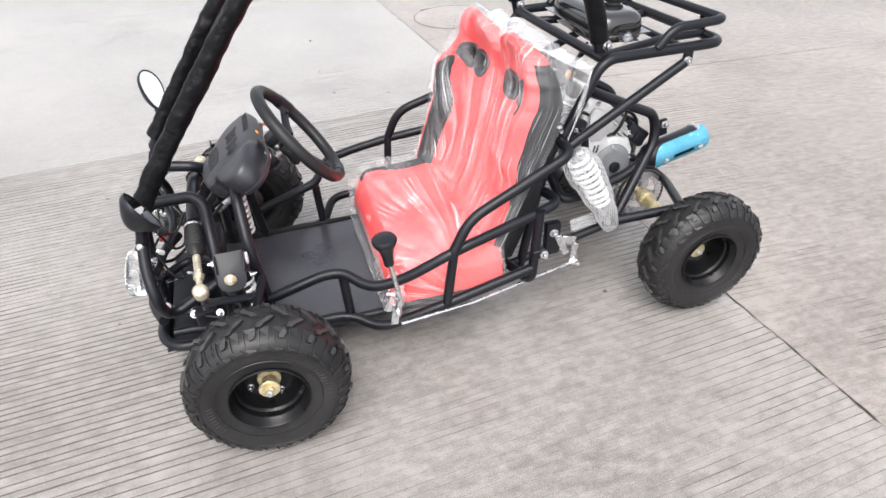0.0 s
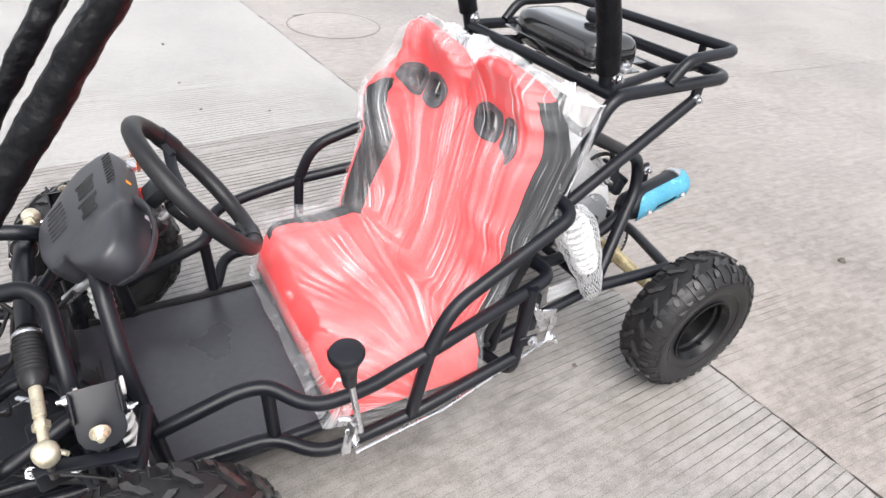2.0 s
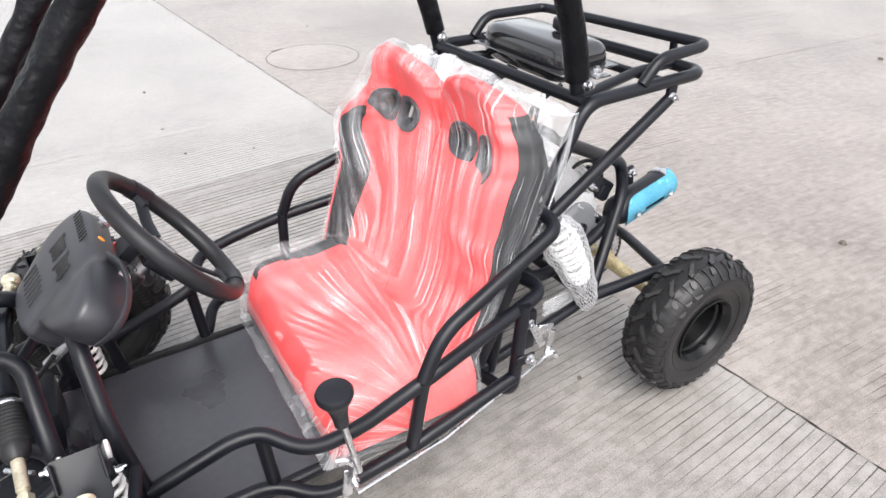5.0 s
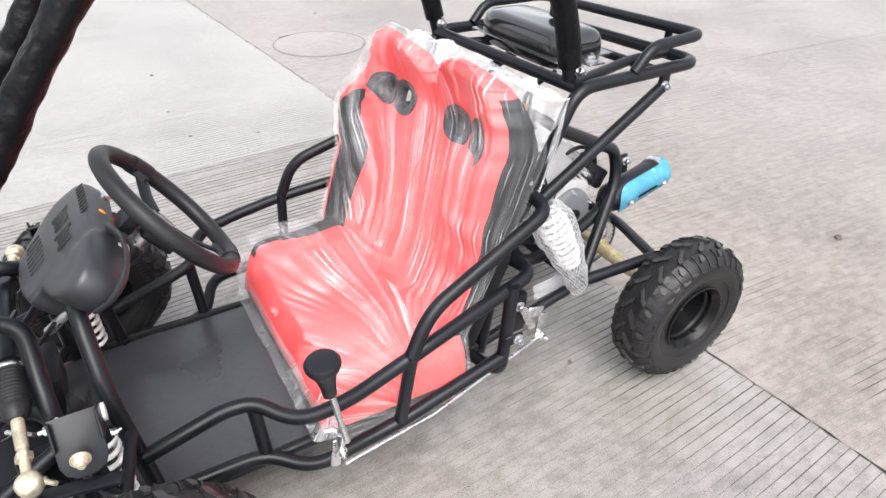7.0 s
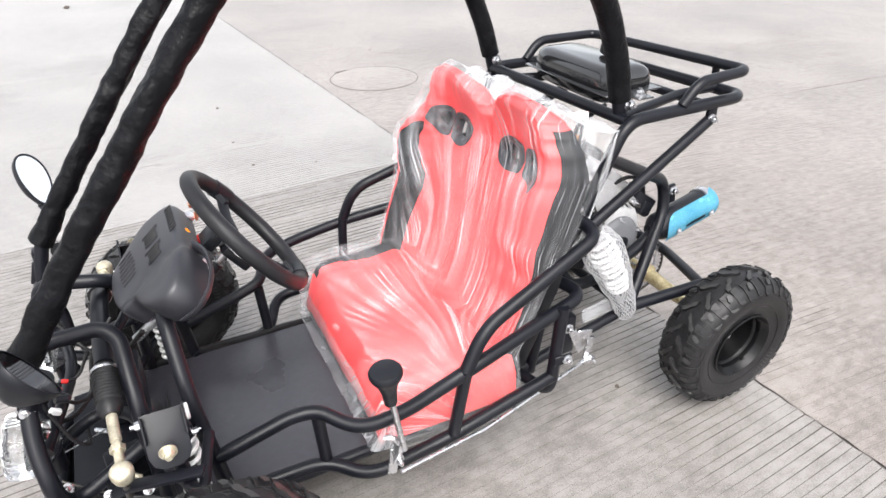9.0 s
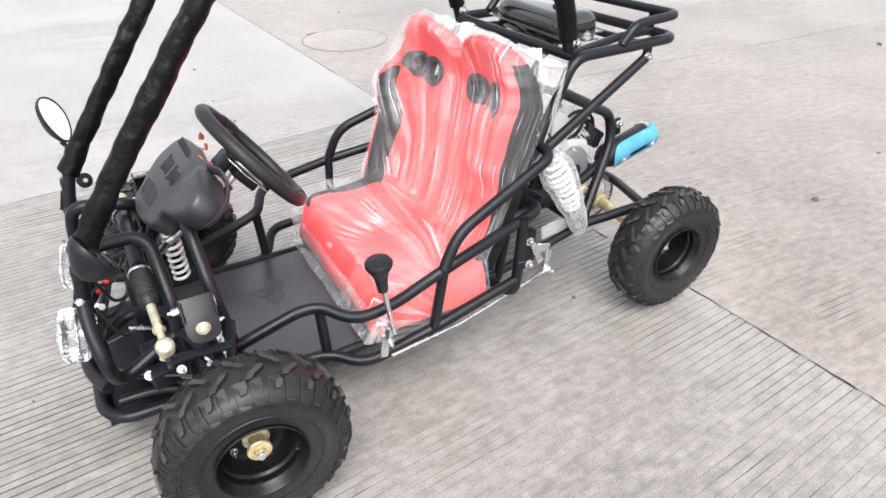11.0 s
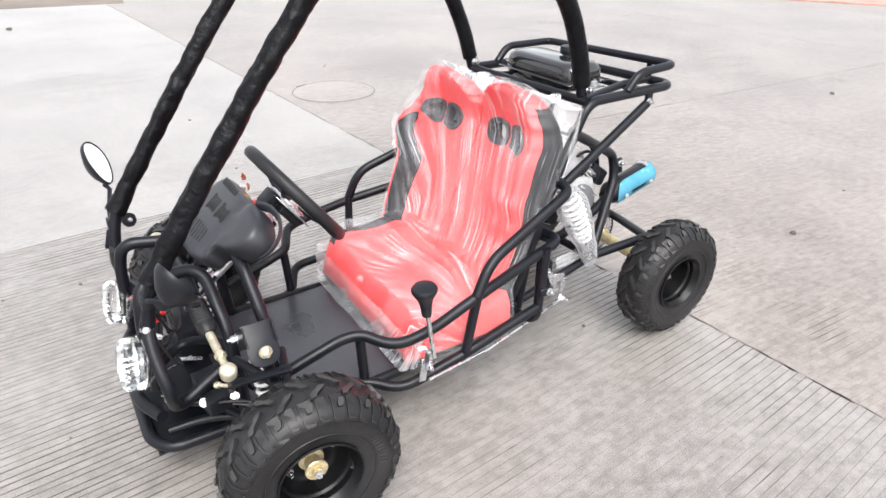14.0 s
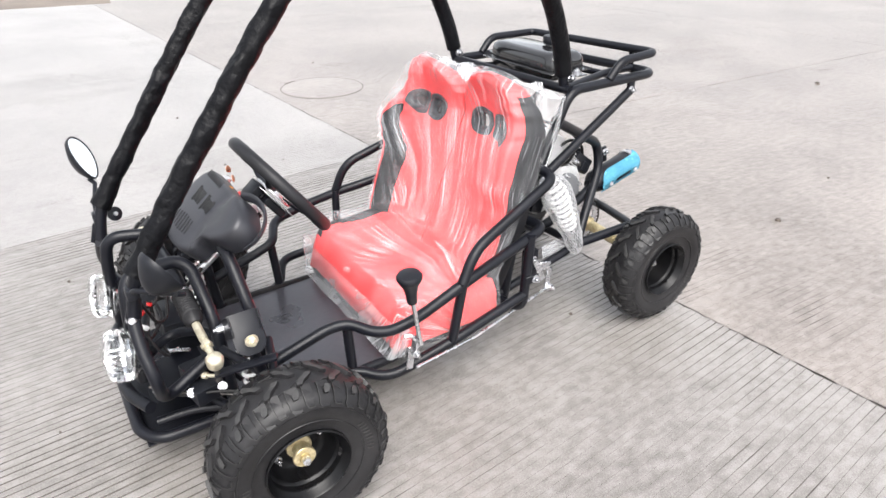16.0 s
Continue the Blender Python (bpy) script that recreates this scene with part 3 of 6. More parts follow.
both("side_post", [(0.252, -0.286, 0.34), (0.262, -0.28, 0.175)], 0.0145, parent=kart)
both("side_post", [(0.562, -0.408, 0.432), (0.543, -0.385, 0.228)], 0.0145, parent=kart)
both("rear_post", [(0.838, -0.372, 0.488), (0.826, -0.368, 0.222), (0.785, -0.25, 0.23)], 0.0155, 0.045, parent=kart)
both("floor_rail", [(-0.12, -0.218, 0.122), (0.0, -0.275, 0.147), (0.45, -0.28, 0.16), (1.17, -0.25, 0.305)], 0.0145, 0.08, parent=kart)
both("rear_arm", [(1.16, -0.255, 0.31), (1.4, -0.29, 0.335)], 0.0165, parent=kart)
# roll cage
PILLAR = [(-0.252, -0.232, 0.525), (-0.232, -0.244, 0.635), (-0.1, -0.246, 0.828), (0.1, -0.25, 1.1), (0.3, -0.255, 1.35), (0.42, -0.262, 1.4), (0.8, -0.255, 1.325), (0.97, -0.24, 1.14),
          (1.03, -0.232, 1.0), (1.062, -0.226, 0.87)]


def far_pillar(points):
    """The far pillar of the cage, which leans out a little towards its rear foot."""
    return [(x - (0.02 if x > 0.9 else 0.0), 0.035 - y + (0.065 if x > 0.9 else 0.0), z - (0.033 if x < 0.9 else 0.015)) for x, y, z in points]


tube("windscreen_pillar", PILLAR, 0.0165, 0.09, parent=kart)
tube("windscreen_pillar", far_pillar(PILLAR), 0.0165, 0.09, parent=kart)


def padding(name, points, radius, label):
    rough = "pillar" in name
    for k, pts in enumerate((points, far_pillar(points))):
        line = resample(rounded(pts, 0.09), 0.008)
        width = [radius * (1.0 + (0.16 * max(0.0, 1 - i * 0.008 / 0.09) if rough else 0.0)) for i in range(len(line))]
        part(name, sweep(bmesh.new(), line, width, 24, True, 0.0045 if rough else 0.0006), FOAM, kart, label)


padding("pillar_padding", [(-0.226, -0.244, 0.642), (-0.1, -0.246, 0.828), (0.1, -0.25, 1.1), (0.29, -0.255, 1.338)], 0.0245, "wrinkled black padded sleeve")
padding("roll_bar_padding", [(0.7, -0.258, 1.345), (0.8, -0.255, 1.325), (0.97, -0.24, 1.14), (1.03, -0.232, 1.0), (1.053, -0.228, 0.915)], 0.026, "black foam sleeve")
tube("roof_cross_bar", [(0.42, -0.262, 1.395), (0.42, 0.29, 1.365)], 0.0155, parent=kart)
# rack
tube("rack_rail", [(0.945, -0.275, 0.665), (1.05, -0.267, 0.873), (1.462, -0.235, 0.866), (1.45, 0.365, 0.85), (1.04, 0.33, 0.862), (0.945, 0.3, 0.655)], 0.0155, 0.05, parent=kart)
tube("rack_front_bar", [(1.055, -0.262, 0.871), (1.04, 0.328, 0.862)], 0.0145, parent=kart)
tube("rack_upper_rail", [(1.226, -0.256, 0.88), (1.27, -0.257, 0.933), (1.45, -0.24, 0.935), (1.445, 0.37, 0.912), (1.215, 0.345, 0.918), (1.165, 0.335, 0.868)], 0.0135, 0.035, parent=kart)
tube("rack_strut", [(1.456, -0.138, 0.866), (1.452, -0.138, 0.93)], 0.01, parent=kart)
tube("rack_strut", [(1.452, 0.276, 0.855), (1.448, 0.276, 0.915)], 0.01, parent=kart)
both("rack_bar", [(1.07, -0.22, 0.866), (1.32, -0.15, 0.868), (1.45, -0.145, 0.868)], 0.0125, 0.03, parent=kart)
tube("rack_cross_bar", [(1.33, -0.245, 0.862), (1.33, 0.35, 0.848)], 0.0115, parent=kart)
both("rack_stay", [(0.955, -0.297, 0.64), (1.333, -0.252, 0.828)], 0.0145, parent=kart)
both("engine_guard", [(1.03, -0.235, 0.775), (1.352, -0.122, 0.607), (1.362, -0.135, 0.52), (1.175, -0.245, 0.31)], 0.0165, 0.06, parent=kart)
tube("rear_cross_bar", [(1.4, -0.29, 0.335), (1.5, -0.05, 0.295), (1.5, 0.05, 0.295), (1.4, 0.31, 0.325)], 0.0155, 0.05, parent=kart)
# front tower
both("tower_tube", [(-0.262, -0.165, 0.3), (-0.258, -0.15, 0.5), (-0.242, -0.13, 0.588), (-0.118, -0.105, 0.577), (-0.09, -0.125, 0.555), (-0.082, -0.25, 0.455), (-0.075, -0.275, 0.155)], 0.0165, 0.05, parent=kart)
both("tower_tube", [(0.0, -0.08, 0.592), (0.002, -0.15, 0.567), (0.01, -0.245, 0.455), (0.045, -0.275, 0.155)], 0.0165, 0.05, parent=kart)
both("nose_tube", [(-0.254, -0.232, 0.53), (-0.258, -0.275, 0.47), (-0.247, -0.328, 0.395), (-0.24, -0.275, 0.3), (-0.08, -0.24, 0.37)], 0.0155, 0.06, parent=kart)
tube("bumper_tube", [(-0.1, -0.22, 0.135), (-0.265, -0.218, 0.138), (-0.308, -0.16, 0.138), (-0.308, 0.18, 0.125), (-0.265, 0.235, 0.12), (-0.1, 0.24, 0.12)], 0.016, 0.05, parent=kart)
tube("cross_tube", [(-0.27, -0.225, 0.255), (-0.308, -0.13, 0.248), (-0.308, 0.15, 0.235), (-0.25, 0.27, 0.235)], 0.016, 0.05, parent=kart)
tube("cross_tube", [(0.03, -0.275, 0.132), (0.03, 0.275, 0.125)], 0.0145, parent=kart)
tube("cross_tube", [(0.45, -0.28, 0.16), (0.45, 0.29, 0.145)], 0.0145, parent=kart)
tube("cross_tube", [(1.16, -0.255, 0.31), (1.16, 0.27, 0.295)], 0.0145, parent=kart)
tube("cross_tube", [(0.92, -0.27, 0.655), (0.92, 0.285, 0.64)], 0.0145, parent=kart)

# floor pan
floor_bm = box((0.56, 0.56, 0.006), pose(0.17, 0.0, 0.158, 0, -1.5, 0), 0.002, 1)
part("nose_floor", box((0.2, 0.40, 0.006), pose(-0.2, 0.0, 0.125, 0, -8, 0), 0.002, 1), POWDER, kart)
# the lip's own shadow line is put into its darker colour
part("floor_lip", box((0.62, 0.018, 0.026), pose(0.14, 0.291, 0.162), 0.008, 2), RUBBER, kart, "rolled floor edge, blackened for the shadow along it")
part("floor_pan", floor_bm, MAT, kart, "black sheet floor, lightly scuffed")

# ---- double seat ----
seat = tagged(empty("seat", parent=kart), "red and black double bucket seat")


def smooth_table(table, t):
    for (a, va), (b, vb) in zip(table, table[1:]):
        if t <= b:
            q = max(0.0, (t - a) / (b - a))
            q = q * q * (3 - 2 * q)
            return va + (vb - va) * q
    return table[-1][1]


SEAT_Y = 0.03
# half-width, seam between the two backs and top, on the far (1) and near (-1) side
OUTER = {1: [(0.30, 0.295), (0.40, 0.302), (0.46, 0.308), (0.52, 0.304), (0.56, 0.298), (0.595, 0.304), (0.63, 0.345), (0.665, 0.378), (0.69, 0.383), (0.72, 0.362), (0.76, 0.324), (0.80, 0.294),
             (0.835, 0.276), (0.87, 0.262), (0.895, 0.25), (0.912, 0.215)],
         -1: [(0.30, 0.338), (0.42, 0.346), (0.55, 0.35), (0.62, 0.353), (0.66, 0.353), (0.72, 0.35), (0.78, 0.344), (0.83, 0.332), (0.87, 0.312), (0.90, 0.284), (0.92, 0.254), (0.934, 0.215)]}
INNER = {1: [(0.30, 0.0), (0.822, 0.004), (0.845, 0.022), (0.87, 0.05), (0.89, 0.085), (0.903, 0.125), (0.912, 0.165)],
         -1: [(0.30, 0.0), (0.822, 0.004), (0.85, 0.02), (0.88, 0.045), (0.902, 0.075), (0.92, 0.115), (0.934, 0.17)]}
TOP = {1: 0.912, -1: 0.934}
SLOT_AT = {1: (0.166, 0.757), -1: (0.188, 0.775)}
SLOT_SIZE = {1: 0.82, -1: 0.95}
SLOT_RIM = [(0.007, -0.03), (0.007, 0.03), (0.028, 0.042), (0.06, 0.045), (0.094, 0.036), (0.118, 0.014), (0.121, -0.012), (0.102, -0.036), (0.068, -0.046), (0.03, -0.042)]
SLOT_HOLE = [(0.03, -0.02), (0.03, 0.02), (0.06, 0.027), (0.085, 0.02), (0.096, 0.0), (0.085, -0.022), (0.058, -0.028)]
SLOPE = math.atan(0.42)


def outer_y(z, side):
    return smooth_table(OUTER[side], z)


def inner_y(z, side):
    return smooth_table(INNER[side], z)


def back_x(z):
    return 0.677 + (min(z, 0.77) - 0.30) * 0.42 - 1.8 * max(0.0, z - 0.77) ** 2


def back_point(u, z, side, rear=False):
    yo, yi = outer_y(z, side), inner_y(z, side)
    y = yi + (yo - yi) * u
    puff = 0.022 * (1 - (1 - min(1.0, u / 0.12)) ** 2)
    foot = [(0.3, 0.03), (0.42, 0.045), (0.6, 0.062)] if side > 0 else [(0.3, -0.02), (0.45, -0.015), (0.55, 0.01), (0.64, 0.05)]
    lip = smooth_table(foot + [(0.74, 0.062), (0.84, 0.03), (0.92, 0.0), (1.0, 0.0)], z)
    rise = min(1.0, max(0.0, (u - 0.62) / 0.3))
    bolster = lip * rise * rise * (3 - 2 * rise)
    bolster -= (max(0.0, lip) * 0.3 + 0.014) * max(0.0, (u - 0.94) / 0.06) ** 2
    top = max(0.0, (z - TOP[side] + 0.033) / 0.033)
    if rear:
        return Vector((back_x(z) + smooth_table([(0.3, 0.1), (0.5, 0.085), (0.62, 0.06), (0.74, 0.034), (1.0, 0.03)], z) - 0.02 * top, SEAT_Y + side * y * (1.0 if side > 0 else 1.035), z))
    return Vector((back_x(z) - (puff + bolster) * (1 - 0.7 * top ** 2), SEAT_Y + side * y, z))


def front_at(y, z, side):
    """The front of one backrest at a distance from the seat's middle."""
    yi = inner_y(z, side)
    return back_point(max(0.0, min(1.0, (y - yi) / (outer_y(z, side) - yi))), z, side)


def slot_spot(p, q, side, way):
    """From the slot's own plane (out from the pair's middle, up) to seat distance and height."""
    y0, z0 = SLOT_AT[side]
    return y0 + way * p * SLOT_SIZE[side], z0 + q * math.cos(SLOPE)


def in_slot(y, z, side, grow=1.0):
    y0, z0 = SLOT_AT[side]
    p, q = abs(y - y0) / SLOT_SIZE[side], (z - z0) / math.cos(SLOPE)
    pts = [(0.062 + (a - 0.062) * grow, b * grow) for a, b in SLOT_HOLE]
    hit = False
    for (a, b), (c, d) in zip(pts, pts[1:] + pts[:1]):
        if (b > q) != (d > q) and p < a + (q - b) / (d - b) * (c - a):
            hit = not hit
    return hit


def seat_back(side):
    bm = bmesh.new()
    nu, nz = 110, 180
    zs = [0.30 + (TOP[side] - 0.30) * (1 - (1 - i / nz) ** 1.25) for i in range(nz + 1)]
    grids = []
    edge_a, edge_b = 82, 100

    def panel(z):
        """Where the black bolster panel begins and ends, from the outer edge."""
        taper = max(0.0, min(1.0, (0.738 - z) / 0.06)) ** 0.5
        return 0.026 + 0.04 * (1 - taper), 0.028 + 0.04 * (1 - taper) + 0.068 * taper

    def across(i, z):
        """Columns drawn together so that the panel's edges run along them."""
        near_edge, far_edge = panel(z)
        width = outer_y(z, side) - inner_y(z, side)
        ua, ub = 1 - far_edge / width, 1 - near_edge / width
        if side < 0 or ua < 0.3:
            return i / nu
        if i <= edge_a:
            return ua * i / edge_a
        return ua + (ub - ua) * (i - edge_a) / (edge_b - edge_a) if i <= edge_b else ub + (1 - ub) * (i - edge_b) / (nu - edge_b)

    for rear in (False, True):
        grids.append([[bm.verts.new(back_point(across(i, z), z, side, rear)) for i in range(nu + 1)] for z in zs])
    for rear, g in enumerate(grids):
        for j in range(nz):
            for i in range(nu):
                z = (zs[j] + zs[j + 1]) / 2
                y = abs((g[j][i].co.y + g[j + 1][i + 1].co.y) / 2 - SEAT_Y)
                if in_slot(y, z, side, 1.9 if rear else 1.12):
                    continue
                f = bm.faces.new((g[j][i], g[j][i + 1], g[j + 1][i + 1], g[j + 1][i]))
                # a black panel on the inner face of the bolster, with a red rim outside it
                f.material_index = 1 if rear or (side > 0 and z < 0.738 and edge_a <= i < edge_b) else 0
    a, b = grids
    for j in range(nz):
        bm.faces.new((a[j][0], a[j + 1][0], b[j + 1][0], b[j][0]))
    # the outer side: red wrapped round from the front, black behind it
    strips = 14
    sides = []
    for j in range(nz + 1):
        p, q = a[j][nu], b[j][nu]
        line = [p]
        for k in range(1, strips):
            c = p.co.lerp(q.co, k / strips)
            line.append(bm.verts.new((c.x, c.y + side * 0.008 * math.sin(math.pi * k / strips), c.z)))
        sides.append(line + [q])
    for j in range(nz):
        for k in range(strips):
            f = bm.faces.new((sides[j][k], sides[j + 1][k], sides[j + 1][k + 1], sides[j][k + 1]))
            f.material_index = 1 if k >= 1 and zs[j] < 0.885 else 0
    for i in range(nu):
        for j in (0, nz):
            bm.faces.new((a[j][i], a[j][i + 1], b[j][i + 1], b[j][i]))
    return part("backrest", bm, (RED, BLACK_VINYL), seat, "red backrest with black side panels" if side > 0 else "red backrest with a black outer side")


def slot_trim(side, way):
    """A half-round plastic surround with a hole through it, lying on the backrest."""
    rim_, hole = closed_spline(SLOT_RIM, 7), closed_spline(SLOT_HOLE, 10)
    n = 70
    rim_ = [rim_[i * len(rim_) // n] for i in range(n)]
    hole = [hole[i * len(hole) // n] for i in range(n)]
    bm = bmesh.new()
    rings = []
    for t, deep in ((0.0, 0.008), (0.0, -0.003), (0.1, -0.006), (0.55, -0.006), (0.92, -0.004), (1.0, 0.0), (1.0, 0.018)):
        row = []
        for a, b in zip(rim_, hole):
            p, q = a.lerp(b, t)
            y, z = slot_spot(p, q, side, way)
            c = front_at(y, z, side)
            row.append(bm.verts.new((c.x + deep, SEAT_Y + side * y, z)))
        rings.append(row)
    for p, q in zip(rings, rings[1:]):
        for k in range(n):
            bm.faces.new((p[k], p[(k + 1) % n], q[(k + 1) % n], q[k]))
    return part("belt_slot_trim", bm, DASH, seat, "black plastic slot surround")


def seat_cushion():
    bm = bmesh.new()
    nu, nv = 110, 60
    top, low = [], []
    for j in range(nv + 1):
        t = j / nv
        row, under = [], []
        for i in range(nu + 1):
            s = 2 * i / nu - 1
            half = 0.325 + 0.02 * t - 0.02 * max(0.0, 0.15 - t) / 0.15
            y = s * half
            x = 0.385 + 0.35 * t
            e = abs(s) ** 8
            puff = 0.03 * math.exp(-((abs(s) - 0.5) / 0.3) ** 2) + (0.036 if s > 0 else 0.022) * math.exp(-((abs(s) - 0.88) / 0.11) ** 2)
            roll = (1 - min(1.0, t / 0.16)) ** 2
            z = 0.318 + puff + 0.012 * math.exp(-((t - 0.2) / 0.2) ** 2) - 0.085 * roll - 0.05 * e + 0.035 * t
            row.append(bm.verts.new((x, y, z)))
            under.append(bm.verts.new((x + 0.006, y * 0.985, 0.19 + 0.02 * t)))
        top.append(row)
        low.append(under)
    for j in range(nv):
        for i in range(nu):
            f = bm.faces.new((top[j][i], top[j][i + 1], top[j + 1][i + 1], top[j + 1][i]))
            s, t = abs(2 * (i + 0.5) / nu - 1), (j + 0.5) / nv
            f.material_index = 1 if 0.77 + 0.03 * math.sin(7 * t) < 2 * (i + 0.5) / nu - 1 < 0.97 and 0.09 < t < 0.97 else 0
            bm.faces.new((low[j][i], low[j][i + 1], low[j + 1][i + 1], low[j + 1][i]))
    rim_t = top[0] + [r[-1] for r in top[1:]] + top[-1][-2::-1] + [r[0] for r in top[-2:0:-1]]
    rim_l = low[0] + [r[-1] for r in low[1:]] + low[-1][-2::-1] + [r[0] for r in low[-2:0:-1]]
    n = len(rim_t)
    rim_m = [bm.verts.new(a.co.lerp(b.co, 0.78) + Vector((0, 0.004 if a.co.y > 0 else -0.004, 0))) for a, b in zip(rim_t, rim_l)]
    for i in range(n):
        bm.faces.new((rim_t[i], rim_t[(i + 1) % n], rim_m[(i + 1) % n], rim_m[i]))
        bm.faces.new((rim_m[i], rim_m[(i + 1) % n], rim_l[(i + 1) % n], rim_l[i])).material_index = 1
    return part("cushion", bm, (RED, BLACK_VINYL), seat, "red cushion with black side bolsters")


for side in (-1, 1):
    seat_back(side)
    for way in (-1, 1):
        slot_trim(side, way)
seat_cushion()
part("seat_base", box((0.36, 0.6, 0.02), pose(0.57, 0, 0.192, 0, -3, 0), 0.005), POWDER, seat, "black steel seat base")

# ---- steering, dash and controls ----
steering = tagged(empty("steering_wheel", parent=kart), "black foam-gripped steering wheel")
WHEEL_C, WHEEL_R = Vector((0.21, -0.01, 0.673)), 0.164
SW_N = Vector((0.8, 0.0, 0.6)).normalized()
SW_U, SW_V = Vector((0, 1, 0)), SW_N.cross(Vector((0, 1, 0))).normalized()


def on_wheel(angle, r, lift=0.0):
    a = radians(angle)
    return WHEEL_C + (SW_U * math.cos(a) + SW_V * math.sin(a)) * r + SW_N * lift


def ring(bm, centre, u, v, r, thick, steps=56, sides=14):
    loops = []
    n = u.cross(v)
    for k in range(steps):
        a = 2 * math.pi * k / steps
        d = u * math.cos(a) + v * math.sin(a)
        loops.append([bm.verts.new(centre + d * (r + thick * math.cos(2 * math.pi * j / sides)) + n * thick * math.sin(2 * math.pi * j / sides)) for j in range(sides)])
    for k in range(steps):
        p, q = loops[k], loops[(k + 1) % steps]
        for j in range(sides):
            bm.faces.new((p[j], p[(j + 1) % sides], q[(j + 1) % sides], q[j]))
    return bm


part("grip", ring(bmesh.new(), WHEEL_C, SW_U, SW_V, WHEEL_R, 0.018), GRIP, steering, "black foam grip")
for ang in (15, 138, 262):
    spoke = bmesh.new()
    sweep(spoke, [on_wheel(ang, 0.03, -0.026), on_wheel(ang, 0.08, -0.022), on_wheel(ang, 0.12, -0.012), on_wheel(ang, WHEEL_R - 0.008, -0.002)], 0.012, 8, True, 0.0, 0.4)
    part("spoke", spoke, PLASTIC, steering)
    if ang == 138:
        continue
    sleeve = sweep(bmesh.new(), [on_wheel(ang + d, WHEEL_R) for d in (-9, -5, 0, 5, 9)], 0.0205, 14)
    web = [on_wheel(ang + a, r, -0.004) for a, r in ((-8, WHEEL_R - 0.01), (-5, 0.138), (-2, 0.118), (2, 0.118), (5, 0.138), (8, WHEEL_R - 0.01))]
    lo, hi = [sleeve.verts.new(p - SW_N * 0.007) for p in web], [sleeve.verts.new(p + SW_N * 0.006) for p in web]
    sleeve.faces.new(lo[::-1])
    sleeve.faces.new(hi)
    for a in range(len(web)):
        b = (a + 1) % len(web)
        sleeve.faces.new((lo[a], lo[b], hi[b], hi[a]))
    part("spoke_sleeve", sleeve, PLASTIC, steering, "black moulded spoke end")
part("hub", lathe([(0.0005, -0.034), (0.056, -0.034), (0.058, -0.032), (0.058, -0.029), (0.055, -0.027), (0.03, -0.026), (0.028, -0.022), (0.0005, -0.021)], axis_pose(WHEEL_C, WHEEL_C + SW_N), 32), CHROME, steering, "bright plated hub plate")

column = part("steering_column", sweep(bmesh.new(), [WHEEL_C - SW_N * 0.07, WHEEL_C - SW_N * 0.35], 0.0105, 14), CHROME, kart, "bright steel steering column")
part("column_bush", lathe([(0.02, 0.0), (0.022, 0.004), (0.022, 0.05), (0.02, 0.054)], axis_pose(WHEEL_C - SW_N * 0.15, WHEEL_C - SW_N * 0.05), 24), POWDER, kart)

# dash cover: a sloping moulded panel with a deep rounded skirt
COVER_O, COVER_S = Vector((0.0, 0.0, 0.63)), Vector((0.764, 0, 0.646)).normalized()
COVER_N = Vector((-0.646, 0, 0.764)).normalized()
COVER_OUT = [(-0.124, 0.14), (-0.127, 0.045), (-0.112, -0.025), (-0.094, -0.055), (-0.066, -0.062), (-0.044, -0.092), (-0.026, -0.14), (0.0, -0.172), (0.034, -0.19), (0.066, -0.176),
             (0.088, -0.13), (0.098, -0.07), (0.093, -0.02), (0.094, 0.05), (0.098, 0.15), (0.085, 0.19), (0.045, 0.213), (-0.01, 0.22), (-0.082, 0.175)]


def on_cover(s, y, up=0.0):
    return COVER_O + COVER_S * s + Vector((0, 1, 0)) * y + COVER_N * up


def dash_cover():
    bm = bmesh.new()
    out = closed_spline([(a, b, 0) for a, b in COVER_OUT], 4)
    mid = Vector((0.0, 0.02, 0))
    layers = [(0.965, -0.055), (0.99, -0.055), (1.0, -0.04), (1.0, -0.02), (0.99, -0.009), (0.965, -0.002), (0.92, 0.003), (0.84, 0.005), (0.6, 0.0055), (0.3, 0.0055), (0.05, 0.0055)]

    def swell(p, up):
        """The near end is blown up into a low rounded hump with a hollow before it."""
        t = max(0.0, min(1.0, (-p.y - 0.035) / 0.06))
        return (0.016 * t * t * (3 - 2 * t) - 0.004 * math.exp(-((p.y + 0.03) / 0.02) ** 2)) if up > -0.02 else 0.0

    rings = []
    for scale, up in layers:
        rings.append([bm.verts.new(on_cover(p.x, p.y, up + swell(p, up))) for p in (mid + (q - mid) * scale for q in out)])
    n = len(out)
    for p, q in zip(rings, rings[1:]):
        for j in range(n):
            bm.faces.new((p[j], p[(j + 1) % n], q[(j + 1) % n], q[j]))
    bm.faces.new(rings[-1])
    return bm


